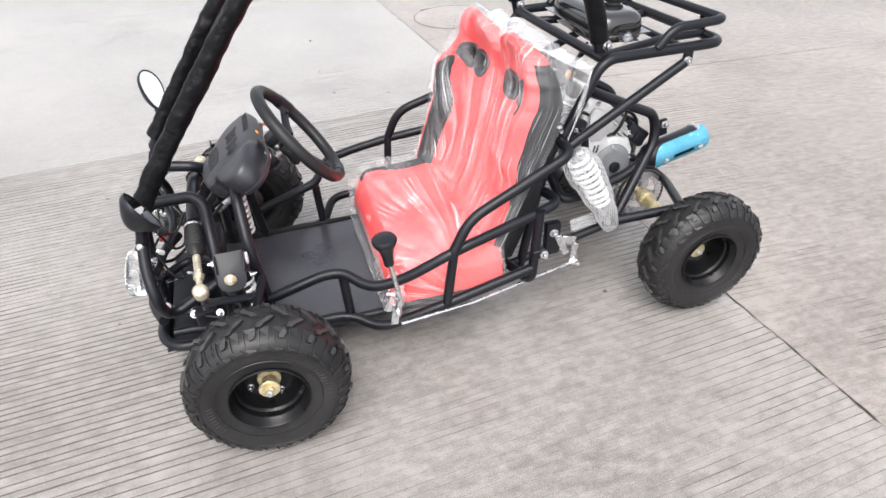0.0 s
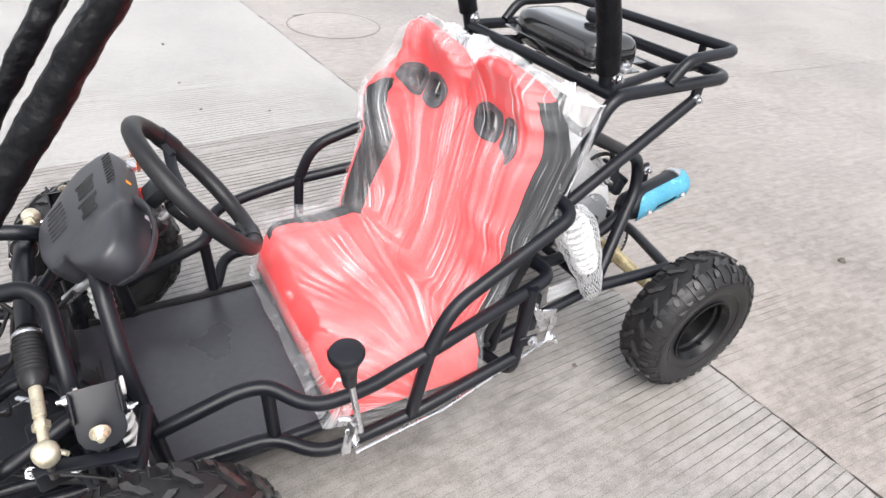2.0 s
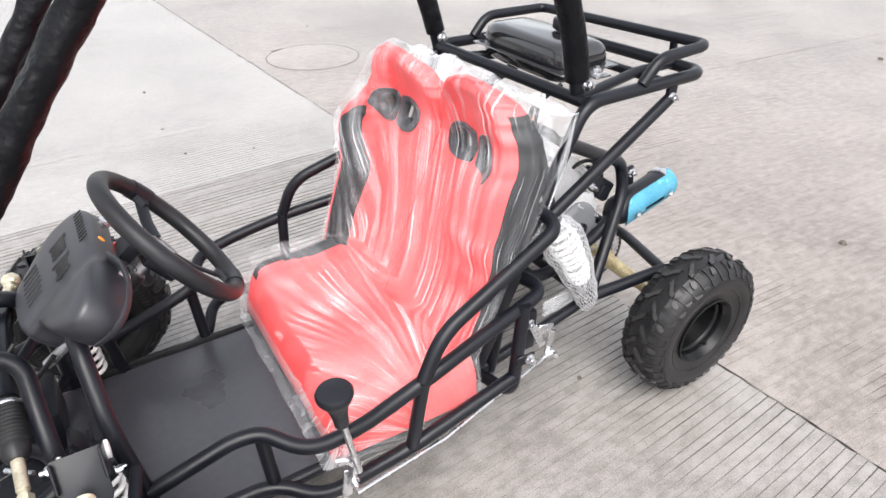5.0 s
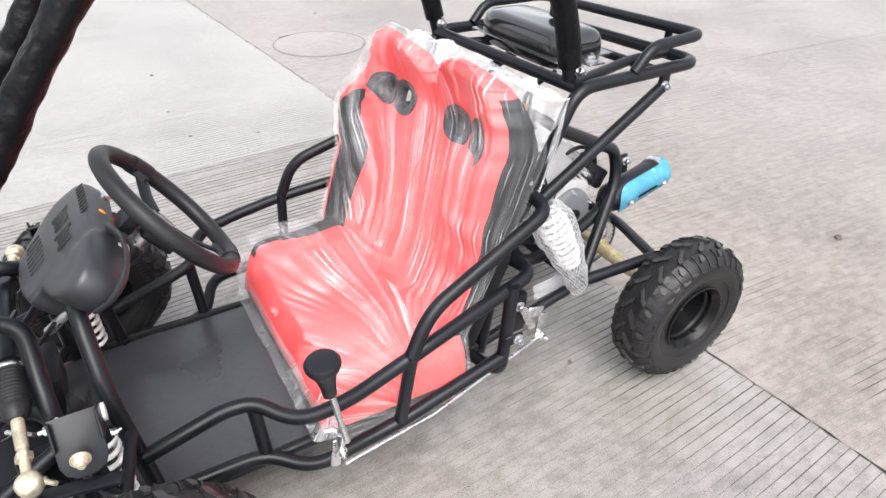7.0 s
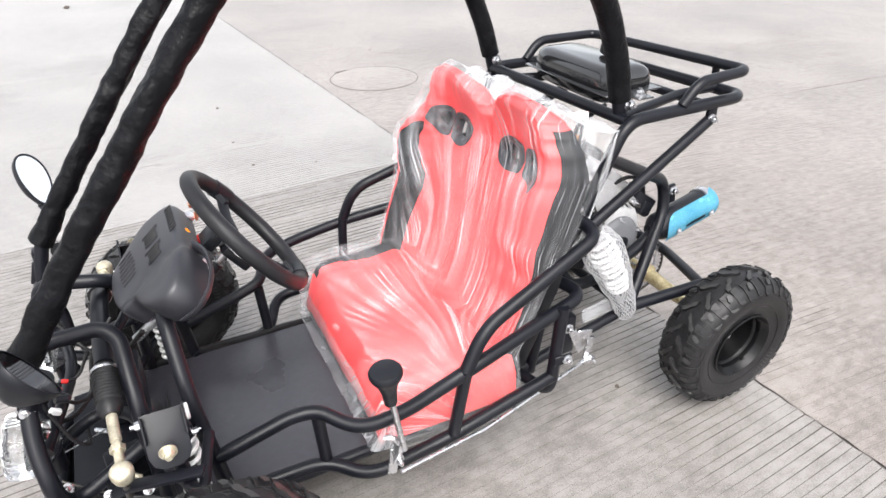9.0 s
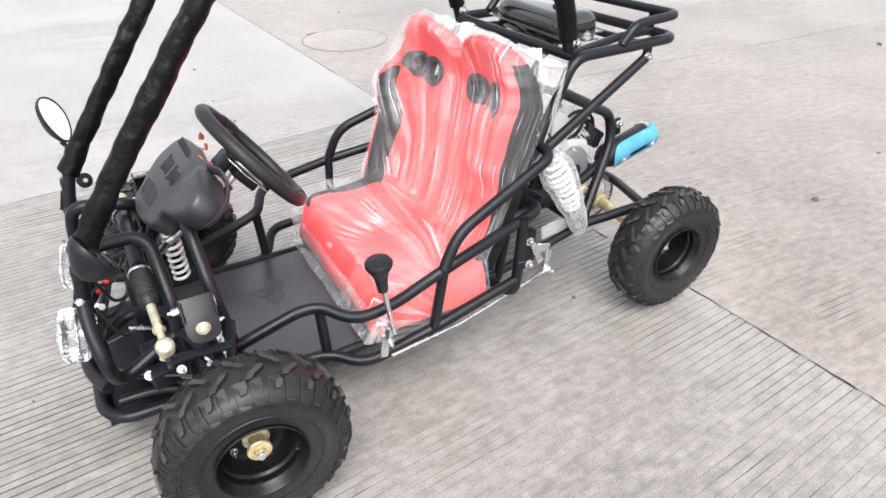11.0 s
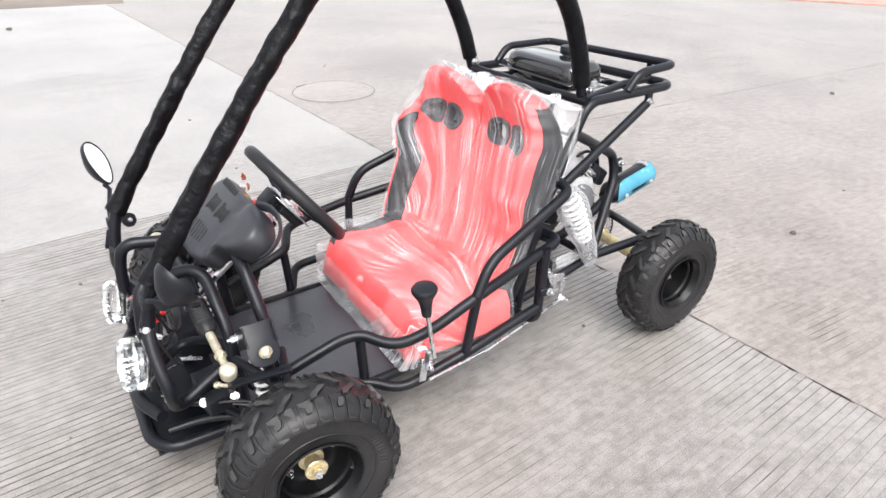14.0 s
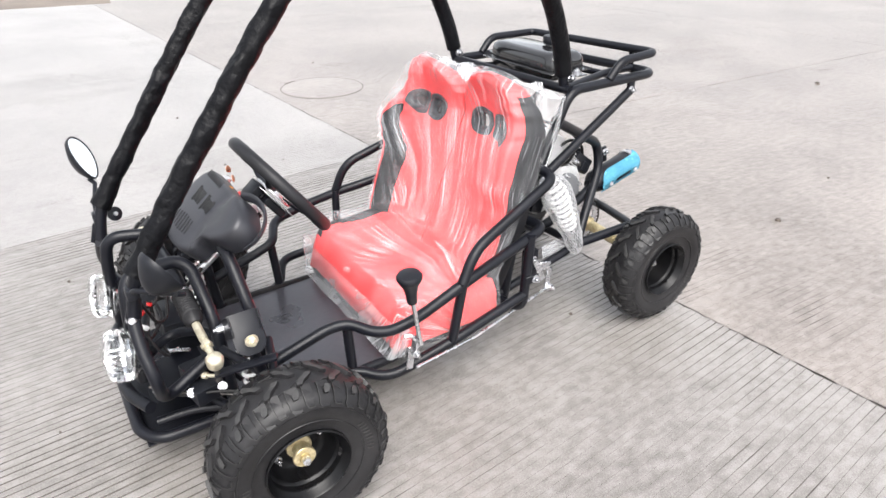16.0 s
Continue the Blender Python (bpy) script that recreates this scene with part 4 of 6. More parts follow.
cover = part("dash_cover", dash_cover(), DASH, kart, "matt black moulded dash cover with vent slots")
lip = bmesh.new()
lip_out = [on_cover(s, y, up) for s, y, up in ((0.012, -0.188, -0.047), (0.05, -0.207, -0.046), (0.09, -0.194, -0.042), (0.116, -0.155, -0.036), (0.12, -0.09, -0.03), (0.1, -0.03, -0.026))]
sweep(lip, rounded(lip_out, 0.03), 0.014, 10, True, 0.0, 0.35)
part("flange", lip, DASH, cover)
for k in range(7):
    part("vent_slot", box((0.05 - 0.003 * abs(k - 3), 0.005, 0.002), Matrix.Translation(on_cover(-0.066 + 0.001 * k, 0.138 - 0.0185 * k, 0.0062)) @ (
        Matrix((COVER_S, Vector((0, 1, 0)), COVER_N)).transposed().to_4x4()) @ pose(0, 0, 0, 0, 0, 12), 0.0008, 1), GREY_PRINT, cover)
for k in range(9):
    part("vent_rib", box((0.022, 0.003, 0.003), Matrix.Translation(on_cover(0.086, 0.152 - 0.0135 * k, 0.0062)) @ (
        Matrix((COVER_S, Vector((0, 1, 0)), COVER_N)).transposed().to_4x4()), 0.0008, 1), GREY_PRINT, cover)
rnd = random.Random(5)
for k in range(9):
    if k == 4:
        continue
    tall = 0.05 if k in (0, 5) else 0.036 + rnd.uniform(-0.004, 0.006)
    for half in (-1, 1):
        part("maker_mark", box((tall, 0.0042, 0.0018), Matrix.Translation(on_cover(0.02, 0.13 - 0.0155 * k + half * 0.0038, 0.0064)) @ (
            Matrix((COVER_S, Vector((0, 1, 0)), COVER_N)).transposed().to_4x4()) @ pose(0, 0, 0, 0, 0, rnd.uniform(-6, 6)), 0.0006, 1), GREY_PRINT, cover)

# switches, lamp, key and bracket behind the cover
part("indicator_lamp", lathe([(0.011, 0), (0.013, 0.004), (0.011, 0.012), (0.004, 0.016), (0.0005, 0.017)], axis_pose((0.08, 0.062, 0.66), (0.18, 0.035, 0.695)), 20), ORANGE, kart, "small orange indicator lamp")
part("kill_switch", lathe([(0.014, 0), (0.014, 0.01), (0.009, 0.011), (0.012, 0.02), (0.011, 0.026), (0.0005, 0.027)], axis_pose((0.112, 0.075, 0.63), (0.2, 0.06, 0.66)), 20), RED_LENS, kart, "red stop switch")
part("ignition_lock", lathe([(0.013, 0), (0.014, 0.006), (0.012, 0.016), (0.0005, 0.017)], axis_pose((0.1, 0.155, 0.65), (0.15, 0.145, 0.73)), 20), CHROME, kart)
part("key", plate([(-0.008, 0), (-0.011, 0.012), (0, 0.022), (0.011, 0.012), (0.008, 0)], 0.002, pose(0.115, 0.158, 0.676, 70, 20, 30), 0.0005), COPPER, kart, "copper coloured key")
part("key", plate([(-0.008, 0), (-0.011, 0.012), (0, 0.022), (0.011, 0.012), (0.008, 0)], 0.002, pose(0.122, 0.138, 0.655, 80, -20, 60), 0.0005), COPPER, kart, "copper coloured key")
hub_axes = Matrix((SW_U, SW_V, SW_U.cross(SW_V))).transposed().to_4x4()
part("column_bracket", plate([(-0.06, -0.07), (0.05, -0.075), (0.06, 0.0), (0.04, 0.05), (-0.03, 0.055), (-0.065, 0.01)], 0.003, Matrix.Translation(WHEEL_C - SW_N * 0.044) @ hub_axes, 0.001), CHROME, kart, "bright plated column bracket")
part("column_cowl", box((0.07, 0.075, 0.024), Matrix.Translation(WHEEL_C - SW_N * 0.058 - SW_V * 0.018) @ hub_axes, 0.006), PLASTIC, kart, "dark plastic column cowl")
part("column_nut", lathe([(0.012, 0), (0.014, 0.003), (0.014, 0.012), (0.01, 0.014), (0.01, 0.03)], axis_pose(WHEEL_C - SW_N * 0.05 + SW_V * 0.03, WHEEL_C - SW_N * 0.15 + SW_V * 0.05), 16), CHROME, kart)
part("switch_box", box((0.05, 0.06, 0.03), pose(0.135, 0.0, 0.672, 0, -40, 0), 0.006), PLASTIC, kart)
part("clamp", lathe([(0.012, 0), (0.014, 0.003), (0.014, 0.016), (0.012, 0.019)], axis_pose((0.098, -0.065, 0.642), (0.128, -0.1, 0.667)), 20), CHROME, kart)
tube("dash_stay", [(0.03, -0.06, 0.60), (0.05, -0.055, 0.66)], 0.01, parent=kart)

# gear lever
lever = tagged(empty("gear_lever", parent=kart), "gear lever with black knob")
KNOB = [(0.0005, -0.09), (0.012, -0.09), (0.0135, -0.088), (0.0155, -0.06), (0.021, -0.035), (0.03, -0.02), (0.0335, -0.012), (0.034, -0.006), (0.03, 0.0), (0.018, 0.003), (0.0005, 0.004)]
knob_bm = lathe(KNOB, axis_pose((0.355, -0.463, 0.558), (0.347, -0.465, 0.64)), 28)
part("knob", knob_bm, PLASTIC, lever, "matt black flared knob")
part("rod", sweep(bmesh.new(), [(0.365, -0.461, 0.475), (0.39, -0.455, 0.32)], 0.0065, 10), CHROME, lever, "bright steel rod")
part("pivot", box((0.012, 0.025, 0.055), pose(0.382, -0.44, 0.31, 0, 12, 0), 0.003), CHROME, lever)
part("pivot_arm", sweep(bmesh.new(), rounded([(0.355, -0.43, 0.345), (0.372, -0.44, 0.35), (0.39, -0.445, 0.315), (0.37, -0.445, 0.285)], 0.012), 0.006, 8), CHROME, lever)
part("bracket", box((0.022, 0.004, 0.075), pose(0.375, -0.425, 0.262, 0, 8, 0), 0.001, 1), CHROME, lever, "bright plated bracket")
bolt((0.378, -0.45, 0.29), (0, -1, 0), 0.008, lever)
part("shift_rod", sweep(bmesh.new(), [(0.39, -0.43, 0.225), (0.62, -0.395, 0.215), (1.026, -0.277, 0.193)], 0.0045, 8), CHROME, kart, "thin bright shift rod")
part("shift_link", lathe([(0.011, 0), (0.013, 0.006), (0.011, 0.014), (0.006, 0.02), (0.0055, 0.05)], axis_pose((1.028, -0.275, 0.192), (0.935, -0.303, 0.198)), 14), CHROME, kart)
link_arm = bmesh.new()
box((0.022, 0.005, 0.085), pose(0.97, -0.282, 0.275, 0, -25, 0), 0.001, 1, link_arm)
box((0.05, 0.005, 0.03), pose(0.995, -0.278, 0.285, 0, 15, 0), 0.001, 1, link_arm)
box((0.022, 0.005, 0.07), pose(1.02, -0.275, 0.232, 0, 8, 0), 0.001, 1, link_arm)
part("shift_arm", link_arm, CHROME, kart, "bright plated cranked arm")
bolt((0.938, -0.281, 0.328), (0, -1, 0), 0.01, kart)
part("bolt_tab", box((0.05, 0.006, 0.028), pose(0.843, -0.386, 0.338), 0.002, 1), POWDER, kart)
bolt((0.853, -0.39, 0.338), (0, -1, 0), 0.009, kart)
part("pivot_block", box((0.05, 0.03, 0.12), pose(0.94, -0.263, 0.3), 0.006), POWDER, kart)
bolt((1.028, -0.284, 0.193), (0, -1, 0), 0.008, kart)

# pedals on the floor
for y in (-0.06, -0.2):
    pedal = tagged(empty("pedal", parent=kart), "black cross-hatched pedal")
    part("pad", box((0.012, 0.06, 0.085), pose(-0.06, y, 0.275, 0, -28, 0), 0.004), PLASTIC, pedal)
    for k in range(4):
        part("tread", box((0.004, 0.052, 0.006), pose(-0.052 + 0.009 * (k - 1.5), y, 0.278 + 0.017 * (k - 1.5), 0, -28, 0), 0.001, 1), RUBBER, pedal)
    part("arm", sweep(bmesh.new(), [(-0.06, y, 0.25), (-0.09, y, 0.17)], 0.008, 8), POWDER, pedal)


# ---- front suspension, tie rods ----
def shock_mount(side):
    mount = tagged(empty("shock_mount", parent=kart), "black folded steel shock mount")
    face = [(-0.037, 0.05), (-0.037, -0.03), (-0.03, -0.046), (-0.014, -0.055), (0.014, -0.055), (0.03, -0.046), (0.037, -0.03), (0.037, 0.05)]
    bm = plate(face, 0.005, pose(-0.039, side * 0.376, 0.487, 52 if side < 0 else 128, 0, 0), 0.0015)
    part("face_plate", bm, POWDER, mount)
    for x in (-0.074, -0.003):
        part("cheek", box((0.005, 0.1, 0.05), pose(x, side * 0.335, 0.485, side * 35, 0, 0), 0.0015, 1), POWDER, mount)
        out = 1 if x > 0 else -1
        part("bush", lathe([(0.012, -0.005), (0.0165, -0.004), (0.0165, 0.004), (0.012, 0.005)], axis_pose((x + (0.045 if out > 0 else 0.004), side * 0.306, 0.472), (x + 0.15, side * 0.306, 0.472)), 20), WHITE, mount, "white nylon bush")
        bolt((x + (0.051 if out > 0 else -0.002), side * 0.306, 0.472), (out, 0, 0), 0.009, mount, None, 0.016)
    bolt((-0.041, side * 0.414, 0.487), (0, side, 0), 0.011, mount, CHAMPAGNE)
    return mount


def shock(side):
    sh = tagged(empty("shock_absorber", parent=kart), "white coil-over shock absorber")
    a, b = Vector((-0.022, side * 0.27, 0.385)), Vector((-0.016, side * 0.285, 0.175))
    part("damper", sweep(bmesh.new(), [a + Vector((0, 0, 0.03)), a.lerp(b, 0.6)], 0.012, 12), DARK_STEEL, sh)
    part("body", sweep(bmesh.new(), [a.lerp(b, 0.55), b], 0.014, 14), POWDER, sh)
    part("collar", lathe([(0.016, -0.012), (0.025, -0.008), (0.026, 0.004), (0.016, 0.01)], axis_pose(a, b), 20), POWDER, sh, "black spring seat")
    spiral(a.lerp(b, 0.03), a.lerp(b, 0.95), 0.0235, 8, 0.0054, sh, "white coil spring")
    bolt((0.0, side * 0.3, 0.41), (1, -0.2 * side, 0), 0.007, sh)


def control_arms(side):
    tube("control_arm", [(-0.14, side * 0.17, 0.2), (0.0, side * 0.44, 0.2), (0.05, side * 0.275, 0.16)], 0.0125, 0.05, parent=kart)
    tube("control_arm", [(-0.085, side * 0.28, 0.395), (-0.005, side * 0.43, 0.365), (0.03, side * 0.29, 0.385)], 0.0115, 0.04, parent=kart)
    part("link_bar", sweep(bmesh.new(), [(-0.035, side * 0.37, 0.45), (0.0, side * 0.425, 0.21)], 0.014, 12), POWDER, kart)
    part("knuckle", box((0.05, 0.035, 0.19), pose(-0.005, side * 0.445, 0.28), 0.008), POWDER, kart, "black steering knuckle")
    part("steering_arm", box((0.15, 0.026, 0.01), pose(-0.06, side * 0.405, 0.418, 0, -12, side * 22), 0.003), POWDER, kart)
    part("spindle", lathe([(0.02, 0), (0.02, 0.06), (0.014, 0.062), (0.014, 0.1)], axis_pose((0, side * 0.43, TYRE_R), (0, side * 0.6, TYRE_R)), 20), DARK_STEEL, kart)
    part("brake_drum", lathe([(0.03, -0.01), (0.06, 0.0), (0.062, 0.02), (0.05, 0.03)], axis_pose((0, side * 0.45, TYRE_R), (0, side * 0.6, TYRE_R)), 32), DARK_STEEL, kart)


def tie_rod(side):
    rod = tagged(empty("tie_rod", parent=kart), "gold plated tie rod with ribbed rubber boot")
    inner, boot_end, ball = Vector((-0.13, side * 0.135, 0.506)), Vector((-0.128, side * 0.262, 0.477)), Vector((-0.124, side * 0.385, 0.447))
    m = axis_pose(inner, boot_end)
    length = (boot_end - inner).length
    prof = [(0.012, 0.0), (0.02, 0.004)]
    for k in range(11):
        h = 0.01 + (length - 0.05) * k / 10
        prof += [(0.021, h), (0.026, h + 0.004), (0.026, h + 0.006), (0.021, h + 0.0105)]
    prof += [(0.024, length - 0.028), (0.022, length - 0.012), (0.014, length)]
    part("boot", lathe(prof, m, 24), RUBBER, rod, "ribbed black rubber boot")
    part("boot_clip", lathe([(0.027, 0), (0.028, 0.002), (0.028, 0.006), (0.027, 0.008)], axis_pose(inner.lerp(boot_end, 0.12), boot_end), 24), CHROME, rod)
    part("shaft", sweep(bmesh.new(), [boot_end, boot_end.lerp(ball, 0.45), boot_end.lerp(ball, 0.46), ball], [0.0105, 0.0105, 0.0085, 0.0085], 12), CHAMPAGNE, rod, "yellow zinc plated rod")
    part("lock_nut", lathe([(0.014, 0), (0.014, 0.012)], axis_pose(boot_end.lerp(ball, 0.55), ball), 6), CHAMPAGNE, rod)
    part("ball_joint", lathe([(0.016, -0.03), (0.024, -0.022), (0.026, -0.01), (0.024, -0.004), (0.027, -0.002), (0.027, 0.008), (0.022, 0.017), (0.012, 0.022), (0.0005, 0.023)],
                             axis_pose(ball, ball + Vector((-0.02, -0.25, 1))) @ Matrix.Scale(0.76, 4), 26), CHAMPAGNE, rod, "rounded gold ball joint")
    part("ball_stud", sweep(bmesh.new(), [ball - Vector((0, 0, 0.02)), ball - Vector((0, 0, 0.06))], 0.007, 10), DARK_STEEL, rod)


for side in (-1, 1):
    shock_mount(side)
    shock(side)
    control_arms(side)
    tie_rod(side)
part("steering_rack", sweep(bmesh.new(), [(-0.128, -0.14, 0.51), (-0.128, -0.05, 0.525), (-0.128, 0.05, 0.525), (-0.128, 0.14, 0.51)], 0.019, 16), POWDER, kart)

# nose: bumper plate, battery tray and cables
part("tray", box((0.16, 0.34, 0.004), pose(-0.18, 0, 0.225, 0, -6, 0), 0.001, 1), POWDER, kart)
part("junction_box", box((0.075, 0.06, 0.05), pose(-0.14, -0.2, 0.295, 0, 0, 10), 0.006), PLASTIC, kart)
tube("tray_tube", [(-0.25, -0.16, 0.36), (-0.17, -0.1, 0.37), (-0.1, -0.18, 0.4), (-0.08, -0.26, 0.4)], 0.013, 0.05, parent=kart)
tube("tray_tube", [(-0.25, 0.16, 0.36), (-0.17, 0.1, 0.37), (-0.1, 0.18, 0.4), (-0.08, 0.26, 0.4)], 0.013, 0.05, parent=kart)
tube("nose_cross_tube", [(-0.255, -0.24, 0.42), (-0.2, 0.0, 0.43), (-0.255, 0.24, 0.42)], 0.012, 0.08, parent=kart)
tube("brake_cable", [(-0.26, -0.2, 0.3), (-0.2, -0.24, 0.28), (-0.05, -0.32, 0.26), (0.0, -0.42, 0.24)], 0.003, 0.05, DARK_STEEL, kart)
part("cable_adjuster", sweep(bmesh.new(), [(-0.19, -0.1, 0.32), (-0.14, -0.15, 0.335)], 0.005, 8), CHROME, kart)
bolt((-0.19, -0.22, 0.28), (-0.3, -0.6, 0.6), 0.006, kart)
tube("wiring", [(-0.24, -0.17, 0.56), (-0.2, -0.15, 0.44), (-0.17, -0.12, 0.43), (-0.15, -0.09, 0.52), (-0.1, -0.05, 0.56)], 0.004, 0.05, RUBBER, kart)
tube("wiring", [(-0.24, 0.13, 0.5), (-0.2, 0.1, 0.42), (-0.13, 0.0, 0.4), (-0.05, -0.04, 0.5)], 0.005, 0.05, RUBBER, kart)
tube("wiring", [(-0.27, -0.15, 0.42), (-0.22, -0.12, 0.38), (-0.16, 0.02, 0.36), (-0.2, 0.12, 0.42)], 0.005, 0.05, RUBBER, kart)
part("connector", box((0.014, 0.009, 0.008), pose(-0.205, -0.13, 0.49, 20, 30, 10), 0.003), RED_LENS, kart, "red wire connector")
part("cable_stop", lathe([(0.006, 0), (0.009, 0.002), (0.009, 0.014), (0.005, 0.016), (0.005, 0.04)], axis_pose((-0.14, -0.262, 0.325), (-0.09, -0.31, 0.332)), 12), CHAMPAGNE, kart, "brass coloured cable stop")
part("relay_box", box((0.06, 0.05, 0.045), pose(-0.145, -0.275, 0.285, 0, 0, 12), 0.005), PLASTIC, kart, "small black relay box")
for at, way in (((-0.104, -0.3, 0.3), (-0.3, -0.8, 0.5)), ((-0.175, -0.28, 0.298), (-0.3, -0.8, 0.5)), ((-0.245, -0.235, 0.31), (-0.5, -0.8, 0.3)), ((-0.07, -0.26, 0.25), (-0.2, -0.9, 0.3))):
    bolt(at, way, 0.008, kart)
tube("inner_cable", [(-0.262, -0.17, 0.34), (-0.2, -0.14, 0.335), (-0.16, -0.12, 0.333)], 0.0015, 0.02, CHROME, kart)
tube("tray_rail", [(-0.262, -0.19, 0.175), (-0.17, -0.2, 0.18), (-0.06, -0.255, 0.185)], 0.012, 0.04, parent=kart)
for pts in ([(-0.255, -0.215, 0.295), (-0.2, -0.27, 0.29), (-0.12, -0.31, 0.3), (-0.03, -0.36, 0.29)], [(-0.24, -0.18, 0.46), (-0.215, -0.2, 0.39), (-0.19, -0.18, 0.35), (-0.2, -0.12, 0.36)],
            [(-0.26, -0.15, 0.44), (-0.23, -0.1, 0.47), (-0.19, -0.08, 0.45), (-0.16, -0.06, 0.5)]):
    tube("wiring", pts, 0.0035, 0.04, RUBBER, kart)
part("connector", box((0.022, 0.013, 0.012), pose(-0.232, -0.165, 0.45, 10, 40, 20), 0.003), WHITE, kart, "white wire connector")
part("connector", box((0.018, 0.011, 0.01), pose(-0.225, -0.12, 0.465, 40, 10, 50), 0.003), RED_LENS, kart, "red wire connector")
part("battery", box((0.09, 0.15, 0.1), pose(-0.13, 0.06, 0.29), 0.006), PLASTIC, kart, "black battery")

for at, way in (((-0.256, -0.24, 0.527), (-0.3, -1, 0.25)), ((-0.243, 0.286, 0.522), (-0.1, -1, 0.3)), ((1.072, -0.24, 0.902), (0.2, -1, 0)), ((1.045, 0.313, 0.885), (0.2, -1, 0))):
    bolt(at, way, 0.0105, kart)
for x, y, z in ((-0.212, -0.262, 0.6), (-0.196, 0.29, 0.572)):
    part("eyelet", lathe([(0.012, -0.006), (0.02, -0.005), (0.021, 0.003), (0.011, 0.005)], axis_pose((x, y, z), (x + 0.1, y - 0.3, z + 0.1)), 24), PLASTIC, kart, "black pivot eye with a bright bolt")
    bolt((x, y, z), (0.1, -0.3, 0.1), 0.007, kart)
for y, z in ((-0.232, 0.535), (0.278, 0.53)):
    part("pillar_foot", box((0.03, 0.012, 0.06), pose(-0.254, y, z, 0, 18, 0), 0.004), POWDER, kart)


LAMP = Vector((-0.296, 0, 0.4))


def headlight(side):
    lamp = tagged(empty("headlight", parent=kart), "squared clear headlight still in its wrapping")
    y0, low = (-0.182, Vector()) if side < 0 else (0.205, Vector((0.012, 0, -0.042)))
    m = axis_pose(LAMP + low + Vector((0.031, y0, 0.0)), LAMP + low + Vector((-0.2, y0 * 1.03, 0.045)))

    def loft(profile, steps=72, ribs=0.0, rough=0.0, power=4.0):
        """Rounded-square rings (half size, way forward) round the lamp's axis."""
        bm = bmesh.new()
        rings = []
        for r, h in profile:
            row = []
            for k in range(steps):
                a = 2 * math.pi * k / steps
                c, s = math.cos(a), math.sin(a)
                q = r / (abs(c) ** power + abs(s) ** power) ** (1 / power)
                p = m @ Vector((q * c, q * s * 0.94, h * 0.88))
                out = (p - m @ Vector((0, 0, h * 0.88))).normalized()
                wave = ribs * abs(math.sin(math.pi * (p.z - LAMP.z) / 0.011)) if ribs else 0.0
                wave += rough * (noise.noise(p * 38) + 0.7 * abs(noise.noise(p * 85)))
                row.append(bm.verts.new(p + out * wave - Vector((wave * 0.6, 0, 0))))
            rings.append(row)
        for p, q in zip(rings, rings[1:]):
            for k in range(steps):
                bm.faces.new((p[k], p[(k + 1) % steps], q[(k + 1) % steps], q[k]))
        return bm

    part("shell", loft([(0.008, -0.036), (0.026, -0.03), (0.042, -0.014), (0.052, 0.004), (0.0545, 0.012), (0.05, 0.012), (0.02, -0.006)], power=2.8), SILVER, lamp, "bright silvered lamp shell")
    part("bowl", loft([(0.012, -0.004), (0.022, 0.006), (0.034, 0.02), (0.041, 0.036), (0.043, 0.036)], power=3.0), SILVER, lamp, "bright silver reflector bowl")
    part("bezel", loft([(0.053, 0.008), (0.0565, 0.01), (0.0575, 0.016), (0.054, 0.018)]), SILVER, lamp, "bright silver bezel")
    part("lens", loft([(0.0555, 0.016), (0.0555, 0.035), (0.0555, 0.05), (0.055, 0.058), (0.052, 0.066), (0.046, 0.072), (0.036, 0.076), (0.02, 0.078), (0.0005, 0.079)], 144, 0.0028), CLEAR, lamp, "clear ribbed lens")
    part("bulb", loft([(0.006, 0.0), (0.008, 0.02), (0.006, 0.034), (0.0005, 0.037)], 16, power=2.0), WHITE, lamp)
    part("lamp_bracket", box((0.012, 0.03, 0.07), Matrix.Translation(low) @ pose(-0.262, y0, 0.385, 0, 10, 0), 0.003), POWDER, lamp)
    part("wrapping", loft([(0.03, -0.018), (0.05, -0.008), (0.0585, 0.01), (0.061, 0.03), (0.0605, 0.05), (0.058, 0.066), (0.049, 0.078), (0.034, 0.084), (0.012, 0.086), (0.0005, 0.086)], 96, 0.0, 0.0035), BAG, lamp, "crinkled clear plastic bag")
    return lamp


headlight(-1)
headlight(1)


